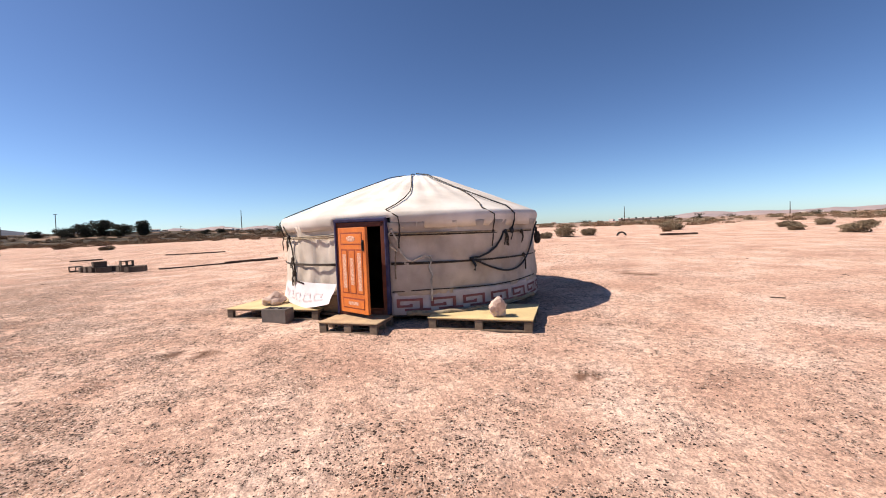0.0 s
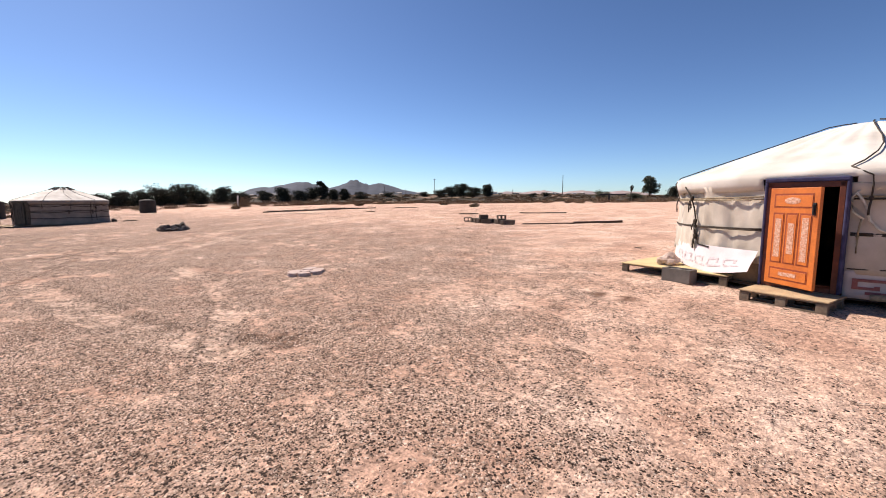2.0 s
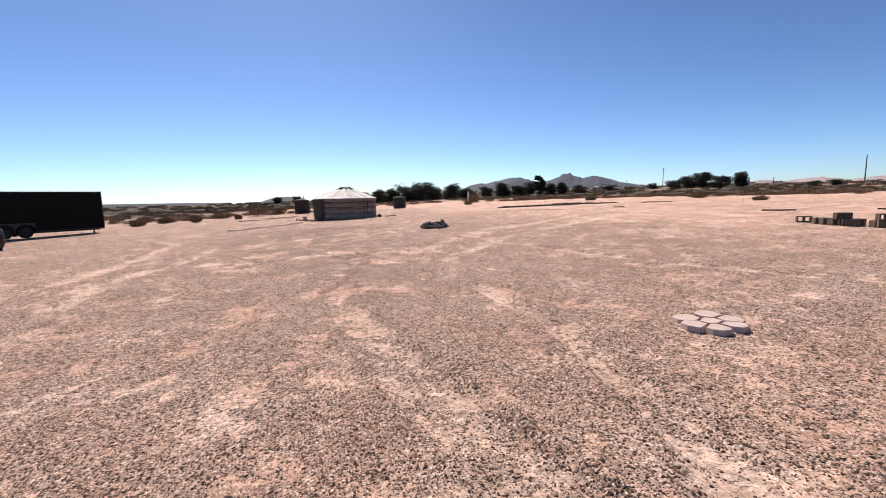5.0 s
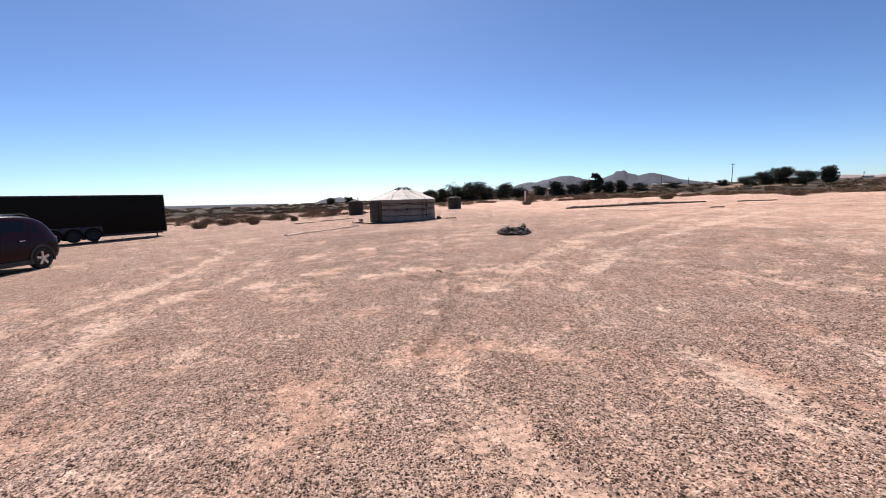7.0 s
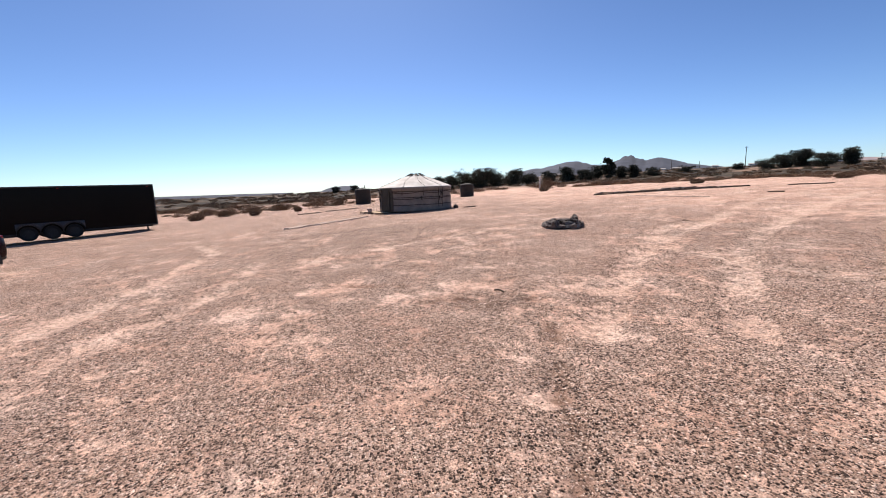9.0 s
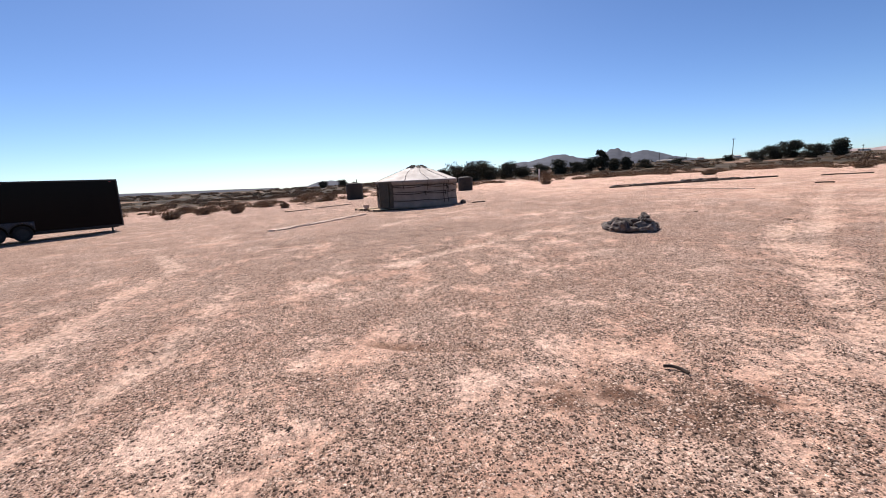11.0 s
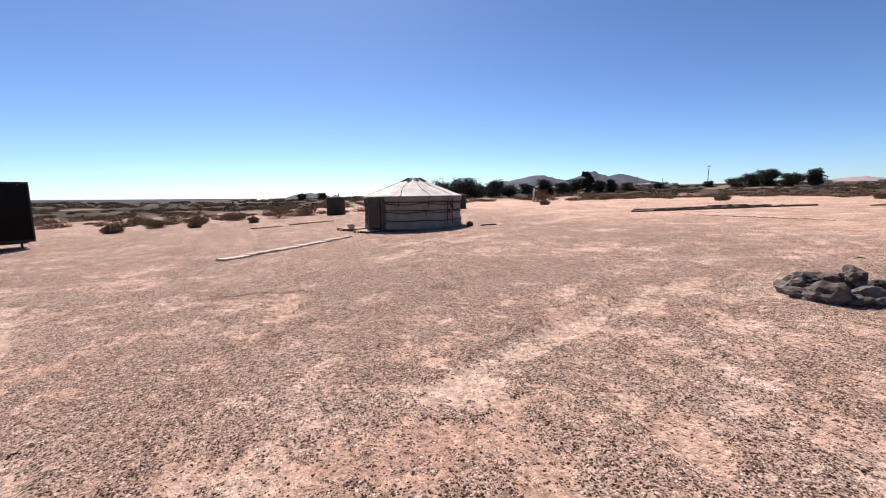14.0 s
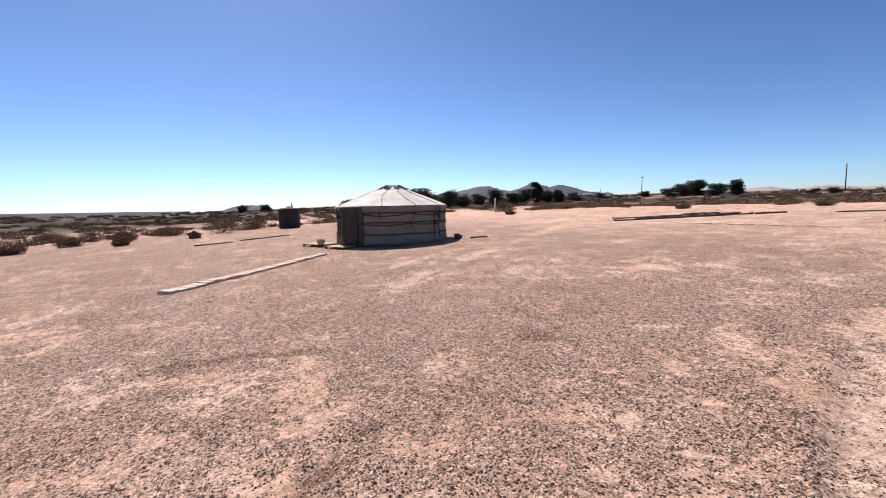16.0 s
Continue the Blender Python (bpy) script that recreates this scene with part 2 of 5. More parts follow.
def ground_material():
    m = bpy.data.materials.new("desert_ground")
    m.use_nodes = True
    nt = m.node_tree
    n, link = nt.nodes, nt.links.new
    b = n["Principled BSDF"]
    b.inputs["Roughness"].default_value, b.inputs["Specular IOR Level"].default_value = 0.95, 0.15
    pos = n.new("ShaderNodeNewGeometry")

    def attribute(name):
        a = n.new("ShaderNodeAttribute")
        a.attribute_name = name
        return a.outputs["Fac"]

    def noise_tex(scale, detail=5, rough=0.5):
        t = n.new("ShaderNodeTexNoise")
        t.inputs["Roughness"].default_value = rough
        t.inputs["Scale"].default_value, t.inputs["Detail"].default_value = scale, detail
        link(pos.outputs["Position"], t.inputs["Vector"])
        return t.outputs["Fac"]

    def ramp(fac, stops):
        r = n.new("ShaderNodeValToRGB")
        while len(r.color_ramp.elements) < len(stops):
            r.color_ramp.elements.new(0.5)
        for e, (p, c) in zip(r.color_ramp.elements, stops):
            e.position, e.color = p, (*c, 1)
        link(fac, r.inputs["Fac"])
        return r.outputs["Color"]

    def mix(fac, a, c):
        x = n.new("ShaderNodeMix")
        x.data_type = "RGBA"
        link(fac, x.inputs["Factor"])
        link(a, x.inputs["A"])
        link(c, x.inputs["B"])
        return x.outputs["Result"]

    def maths(op, a, c):
        x = n.new("ShaderNodeMath")
        x.operation = op
        for s, v in zip(x.inputs, (a, c)):
            if isinstance(v, (int, float)):
                s.default_value = v
            else:
                link(v, s)
        return x.outputs[0]

    sand = ramp(noise_tex(1.1, 7), [(0.32, SAND_DARK), (0.5, SAND), (0.68, SAND_PALE)])
    grit = n.new("ShaderNodeHueSaturation")
    link(sand, grit.inputs["Color"])
    gv = n.new("ShaderNodeMapRange")
    gv.inputs["From Min"].default_value, gv.inputs["From Max"].default_value = 0.3, 0.7
    gv.inputs["To Min"].default_value, gv.inputs["To Max"].default_value = 0.7, 1.25
    link(noise_tex(62, 3), gv.inputs["Value"])
    link(gv.outputs["Result"], grit.inputs["Value"])
    base = grit.outputs["Color"]
    # dug soil, and the shadow painted along the ruts
    base = mix(attribute("dug"), base, ramp(noise_tex(9, 5), [(0.3, (0.085, 0.042, 0.027)), (0.6, (0.19, 0.10, 0.062)), (0.75, (0.34, 0.19, 0.125))]))
    base = mix(attribute("track"), base, ramp(noise_tex(14, 4), [(0.35, (0.56, 0.375, 0.28)), (0.65, (0.72, 0.53, 0.42))]))
    # pebbles lie where the torn edge of the cover lets them
    tear = maths("ADD", maths("MULTIPLY", maths("SUBTRACT", noise_tex(6.5, 7, 0.65), 0.5), 1.0), maths("MULTIPLY", maths("SUBTRACT", noise_tex(21.0, 5, 0.6), 0.5), 0.75))
    edge = maths("ADD", maths("MULTIPLY", maths("ADD", attribute("patch"), tear), 16.0), 0.5)
    thick = maths("ADD", maths("MULTIPLY", attribute("zone"), 0.72), 0.24)
    cover = maths("MULTIPLY", maths("MINIMUM", maths("MAXIMUM", edge, 0.13), 1.0), thick)
    base = mix(maths("MULTIPLY", cover, 0.45), base, ramp(noise_tex(130, 3), [(0.35, (0.14, 0.088, 0.063)), (0.65, (0.36, 0.238, 0.175))]))
    heights = []
    for scale, keep in ((78.0, 1.0), (46.0, 0.8)):
        vor = n.new("ShaderNodeTexVoronoi")
        vor.inputs["Scale"].default_value = scale
        link(pos.outputs["Position"], vor.inputs["Vector"])
        rnd = n.new("ShaderNodeSeparateColor")
        link(vor.outputs["Color"], rnd.inputs["Color"])
        chosen = maths("LESS_THAN", rnd.outputs["Red"], maths("MULTIPLY", cover, keep))
        inside = maths("LESS_THAN", vor.outputs["Distance"], maths("ADD", maths("MULTIPLY", rnd.outputs["Blue"], 0.22), 0.36))
        # dark tones are dark pebbles and also painted shadow between pebbles
        stone = ramp(rnd.outputs["Green"], [(0.0, (0.022, 0.015, 0.012)), (0.34, (0.075, 0.047, 0.036)), (0.54, (0.26, 0.168, 0.125)), (0.74, (0.56, 0.40, 0.31)), (1.0, (0.80, 0.63, 0.52))])
        lies = maths("MULTIPLY", chosen, inside)
        base = mix(lies, base, stone)
        heights.append(maths("MULTIPLY", lies, maths("SUBTRACT", 0.6, vor.outputs["Distance"])))
    mottle = n.new("ShaderNodeMapRange")
    mottle.inputs["From Min"].default_value, mottle.inputs["From Max"].default_value = 0.35, 0.65
    mottle.inputs["To Min"].default_value, mottle.inputs["To Max"].default_value = 0.66, 1.3
    link(noise_tex(15.0, 4, 0.7), mottle.inputs["Value"])
    shade = n.new("ShaderNodeHueSaturation")
    link(mottle.outputs["Result"], shade.inputs["Value"])
    link(base, shade.inputs["Color"])
    base = shade.outputs["Color"]
    # scrub cover of the far plain
    far = ramp(noise_tex(0.045, 8), [(0.40, (0.036, 0.028, 0.019)), (0.56, (0.075, 0.056, 0.036)), (0.64, (0.30, 0.19, 0.13))])
    base = mix(attribute("scrub"), base, far)
    link(base, b.inputs["Base Color"])
    clods = n.new("ShaderNodeBump")
    clods.inputs["Strength"].default_value, clods.inputs["Distance"].default_value = 0.9, 0.05
    link(noise_tex(8.5, 7, 0.62), clods.inputs["Height"])
    bp = n.new("ShaderNodeBump")
    bp.inputs["Strength"].default_value, bp.inputs["Distance"].default_value = 1.0, 0.022
    link(noise_tex(42, 5, 0.6), bp.inputs["Height"])
    link(clods.outputs["Normal"], bp.inputs["Normal"])
    stones = n.new("ShaderNodeBump")
    stones.inputs["Strength"].default_value, stones.inputs["Distance"].default_value = 1.0, 0.016
    link(maths("ADD", heights[0], heights[1]), stones.inputs["Height"])
    link(bp.outputs["Normal"], stones.inputs["Normal"])
    link(stones.outputs["Normal"], b.inputs["Normal"])
    return m


SAND_DARK, SAND, SAND_PALE = (0.52, 0.315, 0.228), (0.65, 0.42, 0.312), (0.76, 0.535, 0.42)
GROUND = ground_material()
CANVAS = material("canvas", (0.57, 0.50, 0.42), 0.9, vary=0.07, grain=220, stain=2.2, bump=0.15, tone=(0.37, 0.31, 0.25))
# cream canvas with the second yurt's shade put into its colour
SHADED_CANVAS = material("shaded_canvas", (0.27, 0.225, 0.19), 0.9, vary=0.1, grain=220, stain=2.2, bump=0.15, tone=(0.20, 0.165, 0.14))
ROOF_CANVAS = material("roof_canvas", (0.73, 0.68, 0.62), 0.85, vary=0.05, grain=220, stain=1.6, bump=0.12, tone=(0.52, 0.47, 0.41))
BAND = material("band_canvas", (0.60, 0.53, 0.50), 0.9, vary=0.07, grain=200, stain=5, bump=0.1, tone=(0.46, 0.39, 0.36))
RED_PRINT = material("red_print", (0.30, 0.105, 0.09), 0.9, vary=0.15, grain=90, stain=9, bump=0)
PINK_PRINT = material("pink_print", (0.69, 0.58, 0.585), 0.9, vary=0.15, grain=90, stain=9, bump=0)
ROPE = material("rope", (0.075, 0.055, 0.04), 0.95, vary=0.3, grain=160, stain=20, bump=0.4)
TAN_ROPE = material("tan_rope", (0.36, 0.28, 0.18), 0.95, vary=0.2, grain=160, stain=20, bump=0.4)
WHITE_ROPE = material("white_rope", (0.66, 0.60, 0.50), 0.95, vary=0.15, grain=160, stain=20, bump=0.4)
HOSE = material("black_hose", (0.012, 0.012, 0.013), 0.5, vary=0.1, bump=0)
DOOR_ORANGE = material("orange_paint", (0.62, 0.165, 0.022), 0.55, vary=0.08, grain=40, stain=6, bump=0.1, tone=(0.50, 0.12, 0.016))
DOOR_GROOVE = material("dark_orange_paint", (0.30, 0.055, 0.012), 0.6, vary=0.1, bump=0.1)
ORNAMENT = material("pale_ornament_paint", (0.62, 0.40, 0.30), 0.7, vary=0.3, grain=70, stain=38, bump=0, tone=(0.50, 0.20, 0.10))
FRAME_BROWN = material("red_brown_paint", (0.17, 0.042, 0.018), 0.6, vary=0.15, grain=40, stain=8, bump=0.15)
BLUE_TRIM = material("blue_cloth", (0.06, 0.055, 0.13), 0.95, vary=0.2, grain=120, stain=10, bump=0.2)
PLY = material("yellowed_plywood", (0.60, 0.47, 0.24), 0.8, vary=0.08, grain=45, stain=4, bump=0.1, tone=(0.50, 0.38, 0.19))
WORN_PLY = material("worn_plywood", (0.46, 0.33, 0.19), 0.85, vary=0.15, grain=45, stain=6, bump=0.2, tone=(0.36, 0.25, 0.15))
PALLET_WOOD = material("grey_pallet_wood", (0.22, 0.165, 0.115), 0.9, vary=0.2, grain=35, stain=5, bump=0.3, object_random=0.2)
OLD_TIMBER = material("weathered_timber", (0.085, 0.055, 0.038), 0.9, vary=0.25, grain=30, stain=4, bump=0.3, object_random=0.2)
CONCRETE = material("grey_concrete", (0.17, 0.148, 0.13), 0.95, vary=0.12, grain=90, stain=7, bump=0.4, object_random=0.12)
# browner concrete of the heap, darkened for its side away from the sun
SHADED_CONCRETE = material("shaded_concrete", (0.15, 0.112, 0.085), 0.95, vary=0.18, grain=70, stain=7, bump=0.4, object_random=0.25)
PALE_ROCK = material("pale_rock", (0.62, 0.48, 0.40), 0.9, vary=0.12, grain=30, stain=7, bump=0.4, tone=(0.46, 0.33, 0.27))
DARK_ROCK = material("dark_rock", (0.13, 0.10, 0.082), 0.85, vary=0.2, grain=30, stain=6, bump=0.4, tone=(0.06, 0.045, 0.038), object_random=0.4)
GREY_ROCK = material("grey_rock", (0.22, 0.18, 0.15), 0.85, vary=0.2, grain=30, stain=5, bump=0.5, tone=(0.12, 0.095, 0.08), object_random=0.25)
SLAB = material("pale_slab", (0.66, 0.52, 0.42), 0.9, vary=0.12, grain=60, stain=8, bump=0.3, tone=(0.52, 0.38, 0.30), object_random=0.1)
PINK_SLAB = material("pinkish_slab", (0.47, 0.37, 0.33), 0.9, vary=0.12, grain=60, stain=8, bump=0.3, tone=(0.42, 0.30, 0.25), object_random=0.1)
BLACK_GLOSS = material("black_gloss_panel", (0.004, 0.004, 0.005), 0.14, vary=0.05, bump=0, spec=0.06)
RUBBER = material("tyre_rubber", (0.014, 0.013, 0.012), 0.85, vary=0.15, bump=0.2)
ALLOY = material("alloy_rim", (0.55, 0.55, 0.56), 0.3, metal=0.9, vary=0.05, bump=0)
GREY_STEEL = material("grey_fender", (0.07, 0.065, 0.065), 0.5, metal=0.3, vary=0.08, bump=0)
DARK_STEEL = material("dull_dark_steel", (0.03, 0.03, 0.032), 0.6, metal=0.4, vary=0.1, bump=0)
CAR_PAINT = material("maroon_paint", (0.016, 0.002, 0.005), 0.25, vary=0.04, bump=0, coat=0.05, spec=0.12)
BLACK_PLASTIC = material("black_plastic", (0.012, 0.012, 0.012), 0.6, vary=0.1, bump=0.1)
DARK_GLASS = material("dark_glass", (0.004, 0.004, 0.006), 0.08, vary=0.02, bump=0, spec=0.2)
TAIL_RED = material("tail_lamp_red", (0.22, 0.008, 0.008), 0.2, vary=0.05, bump=0, coat=0.6)
CHROME = material("chrome", (0.7, 0.7, 0.7), 0.12, metal=1.0, vary=0.02, bump=0)
TANK = material("dark_tank_plastic", (0.032, 0.024, 0.018), 0.8, vary=0.15, grain=20, stain=3, bump=0.1)
GREEN_DOOR = material("green_brown_paint", (0.045, 0.038, 0.024), 0.7, vary=0.2, grain=30, stain=6, bump=0.1)
DARK_FELT = material("dark_felt", (0.10, 0.085, 0.065), 0.95, vary=0.2, grain=90, stain=8, bump=0.4)
INNER = material("dim_lattice_lining", (0.20, 0.15, 0.10), 0.95, vary=0.15, grain=60, stain=4, bump=0.2)
POLE_WOOD = material("pole_wood", (0.09, 0.065, 0.05), 0.9, vary=0.2, grain=20, stain=2, bump=0.2)
BARK = material("bark", (0.10, 0.075, 0.055), 0.95, vary=0.25, grain=25, stain=5, bump=0.5)
WHITE_WALL = material("white_house_wall", (0.68, 0.64, 0.60), 0.85, vary=0.06, grain=5, stain=0.7, bump=0)
TAN_WALL = material("tan_house_wall", (0.42, 0.32, 0.25), 0.85, vary=0.08, grain=5, stain=0.7, bump=0)
HOUSE_ROOF = material("pale_house_roof", (0.50, 0.44, 0.40), 0.85, vary=0.15, grain=5, stain=1, bump=0)
# rock of the far ridges; distance haze is mixed into its blue-grey
HAZED_MOUNTAIN = material("hazed_mountain_rock", (0.055, 0.064, 0.09), 0.95, vary=0.15, grain=0.02, stain=0.006, bump=0, tone=(0.03, 0.038, 0.058))
DARK_HILL = material("dark_hill_rock", (0.10, 0.075, 0.065), 0.95, vary=0.15, grain=0.03, stain=0.01, bump=0, tone=(0.06, 0.05, 0.05))
HILL = material("hill_rock", (0.34, 0.26, 0.24), 0.95, vary=0.1, grain=0.03, stain=0.01, bump=0, tone=(0.26, 0.21, 0.21))
PEBBLE = island_material("pebbles", [(0.03, 0.019, 0.015), (0.09, 0.056, 0.041), (0.22, 0.142, 0.104), (0.45, 0.31, 0.235), (0.72, 0.54, 0.44)])
SCRUB = island_material("scrub_leaves", [(0.085, 0.052, 0.03), (0.165, 0.098, 0.058), (0.26, 0.16, 0.095), (0.14, 0.095, 0.055)])
DRY_BRUSH = island_material("dry_brush_leaves", [(0.12, 0.088, 0.055), (0.19, 0.142, 0.09), (0.26, 0.195, 0.125), (0.14, 0.11, 0.068)])
TREE_LEAF = island_material("tree_leaves", [(0.022, 0.024, 0.014), (0.042, 0.042, 0.025), (0.066, 0.06, 0.04), (0.034, 0.035, 0.02)])
EUC_LEAF = island_material("grey_green_leaves", [(0.06, 0.07, 0.04), (0.10, 0.105, 0.065), (0.14, 0.135, 0.09), (0.08, 0.085, 0.05)])


# ---- building helpers ----
def mesh_of(name, bm, mat, smooth_faces=False):
    me = bpy.data.meshes.new(name)
    bm.normal_update()
    bm.to_mesh(me)
    bm.free()
    if mat:
        me.materials.append(mat)
    if smooth_faces:
        me.polygons.foreach_set("use_smooth", [True] * len(me.polygons))
    return me


def part(name, bm, mat, parent, label="", smooth_faces=False, m=None):
    ob = new(name, mesh_of(name, bm, mat, smooth_faces))
    ob.parent = parent
    if m is not None:
        ob.matrix_local = m
    return tagged(ob, label)


def thing(name, m, label, category, group="", kind=""):
    ob = new(name)
    ob.empty_display_size = 0.2
    ob.matrix_world = m
    return tagged(ob, label, category, group, kind)


def box(bm, x0, x1, y0, y1, z0, z1, m=Matrix(), bevel=0.0):
    made = bmesh.ops.create_cube(bm, size=1, matrix=m @ Matrix.Translation(((x0 + x1) / 2, (y0 + y1) / 2, (z0 + z1) / 2)) @ Matrix.Diagonal((x1 - x0, y1 - y0, z1 - z0, 1)))
    if bevel:
        edges = list({e for v in made["verts"] for e in v.link_edges})
        bmesh.ops.bevel(bm, geom=edges, offset=bevel, segments=2, profile=0.5, affect="EDGES")
    return bm


def boxed(*args, **kw):
    return box(bmesh.new(), *args, **kw)


def rod(bm, a, b, r0, r1=None, n=8):
    a, b = Vector(a), Vector(b)
    d = b - a
    m = Matrix.Translation((a + b) / 2) @ d.to_track_quat("Z", "Y").to_matrix().to_4x4()
    bmesh.ops.create_cone(bm, cap_ends=True, segments=n, radius1=r0, radius2=r0 if r1 is None else r1, depth=d.length, matrix=m)
    return bm


def tube(bm, pts, r, n=6):
    """A round cord along points."""
    pts = [Vector(p) for p in pts]
    rings = []
    for k, p in enumerate(pts):
        d = (pts[min(k + 1, len(pts) - 1)] - pts[max(k - 1, 0)]).normalized()
        side = d.cross(Vector((0, 0, 1)))
        side = side.normalized() if side.length > 1e-3 else Vector((1, 0, 0))
        up = side.cross(d)
        rings.append([bm.verts.new(p + r * (math.cos(a) * side + math.sin(a) * up)) for a in [2 * math.pi * i / n for i in range(n)]])
    for r0, r1 in zip(rings, rings[1:]):
        for i in range(n):
            bm.faces.new((r0[i], r0[(i + 1) % n], r1[(i + 1) % n], r1[i]))
    bm.faces.new(rings[0][::-1])
    bm.faces.new(rings[-1])
    return bm


def rock_bm(size, seed, rough=0.28, detail=2):
    """An uneven stone about size = (x, y, z), its base at z = 0."""
    bm = bmesh.new()
    bmesh.ops.create_icosphere(bm, subdivisions=detail, radius=1)
    off = Vector((seed * 3.1, seed * 1.7, seed * 0.9))
    for v in bm.verts:
        p = v.co.copy()
        k = 1 + rough * (noise.noise(p * 1.2 + off) * 1.4 + noise.noise(p * 2.9 + off) * 0.5)
        q = p * k
        if noise.noise(off) > -0.2:
            q.z = max(q.z, -0.72)
        v.co = Vector((q.x * size[0] / 2, q.y * size[1] / 2, (q.z + 0.72) * size[2] / 1.72))
    return bm


# ---- ground ----
def spread(lo, hi, step, limit_lo, limit_hi, grow=1.065):
    mid = list(np.arange(lo, hi + 1e-6, step))
    out, s, v = [], step, lo
    while v > limit_lo:
        s *= grow
        v -= s
        out.append(v)
    out = out[::-1] + mid
    s, v = step, hi
    while v < limit_hi:
        s *= grow
        v += s
        out.append(v)
    return np.array(out)


def build_ground():
    gx, gy = spread(-28, 2, 0.08, -3600, 3600), spread(-5.5, 7.5, 0.08, -3600, 3600)
    X, Y = np.meshgrid(gx, gy)
    X, Y = X.ravel(), Y.ravel()
    Z = ground_z(X, Y) + ground_relief(X, Y)
    nx, ny = len(gx), len(gy)
    me = bpy.data.meshes.new("ground")
    idx = (np.arange(ny - 1)[:, None] * nx + np.arange(nx - 1)[None, :]).ravel()
    quads = np.stack([idx, idx + 1, idx + nx + 1, idx + nx], 1)
    me.vertices.add(len(X))
    me.vertices.foreach_set("co", np.stack([X, Y, Z], 1).ravel())
    me.loops.add(quads.size)
    me.loops.foreach_set("vertex_index", quads.ravel())
    me.polygons.add(len(quads))
    me.polygons.foreach_set("loop_start", np.arange(0, quads.size, 4))
    me.polygons.foreach_set("use_smooth", np.ones(len(quads), bool))
    me.update(calc_edges=True)
    r = np.hypot(X + 12, Y - 2)
    az = np.degrees(np.arctan2(-(X + 12), Y - 2))
    left = smooth(82, 96, az)
    scrub = smooth(56 - 6 * left, 125 - 35 * left, r) * np.where(X > 5, 0.55, 1.0)
    # the dug mask also holds the painted shadow of the rut edges
    for name, values in (("patch", gravel_patch(X, Y)), ("zone", gravel_zone(X, Y)), ("dug", np.clip(dug_amount(X, Y) + 0.85 * rut_amount(X, Y), 0, 1)), ("track", track_amount(X, Y)), ("scrub", scrub)):
        me.attributes.new(name, "FLOAT", "POINT").data.foreach_set("value", values.astype(np.float32))
    me.materials.append(GROUND)
    return tagged(new("ground", me), "bare pinkish desert sand with patches of dark gravel and wheel tracks", "ground", kind="structure")


build_ground()


def build_gravel(count=250000):
    rng = np.random.default_rng(7)
    m = int(count * 2.4)
    x = rng.uniform(-26.0, 1.5, m)
    y = 0.25 - 0.03 * (-x) + rng.normal(0, 1, m) * 2.0
    cover = gravel_cover(x, y)
    keep = np.flatnonzero(rng.uniform(0, 1, m) < cover ** 1.2 + 0.02)[:count]
    x, y, cover = x[keep], y[keep], cover[keep]
    k = len(x)
    z = ground_z(x, y) + ground_relief(x, y)
    size = 0.0048 + 0.0085 * rng.beta(1.2, 3.0, k)
    size = size * (0.6 + 0.4 * np.clip(cover * 1.4, 0, 1))
    a = rng.uniform(0, 2 * np.pi, k)
    form = np.array([(1, 0, -0.1), (0.25, 0.8, -0.1), (-0.85, 0.5, -0.1), (-0.8, -0.5, -0.1), (0.3, -0.8, -0.1), (0.05, 0.05, 0.75)])
    jit = 1 + rng.uniform(-0.35, 0.35, (k, 6, 3))
    p = form[None] * jit * size[:, None, None]
    px = p[:, :, 0] * np.cos(a)[:, None] - p[:, :, 1] * np.sin(a)[:, None] + x[:, None]
    py = p[:, :, 0] * np.sin(a)[:, None] + p[:, :, 1] * np.cos(a)[:, None] + y[:, None]
    pz = p[:, :, 2] + z[:, None]
    co = np.stack([px, py, pz], 2).reshape(-1, 3)
    tri = np.array([(0, 1, 5), (1, 2, 5), (2, 3, 5), (3, 4, 5), (4, 0, 5)])
    faces = (tri[None] + 6 * np.arange(k)[:, None, None]).reshape(-1, 3)
    me = bpy.data.meshes.new("gravel")
    me.vertices.add(len(co))
    me.vertices.foreach_set("co", co.ravel())
    me.loops.add(faces.size)
    me.loops.foreach_set("vertex_index", faces.ravel())
    me.polygons.add(len(faces))
    me.polygons.foreach_set("loop_start", np.arange(0, faces.size, 3))
    me.update(calc_edges=True)
    me.materials.append(PEBBLE)
    tagged(new("gravel", me), "dark and pale pebbles strewn over the sand", "gravel", kind="stuff")


build_gravel()


# ---- yurts ----
def wall_radius(z):
    """Radius of the tent's wall and eave by height over the ground."""
    return float(np.interp(z, [0.0, 0.15, 0.45, 0.8, 1.15, 1.28, 1.36, 1.44, 1.48, 1.50], [2.31, 2.30, 2.285, 2.27, 2.275, 2.30, 2.335, 2.350, 2.335, 2.30]))


def roof_height(r):
    return float(np.interp(r, [0.0, 0.30, 0.5, 0.62, 1.2, 1.8, 2.30], [2.245, 2.23, 2.195, 2.145, 1.925, 1.695, 1.50]))


def on_wall(a, z, out=0.0):
    """A point of the wall: a in degrees round from the door (0), positive to the right of someone who faces the door from outside."""
    r = wall_radius(z) + out
    return Vector((r * math.sin(radians(a)), -r * math.cos(radians(a)), z))


def on_roof(a, r, out=0.0):
    return Vector((r * math.sin(radians(a)) + 0.13 * (1 - r / 2.3), -r * math.cos(radians(a)), roof_height(r) + out))


DOOR_HALF = 8.9


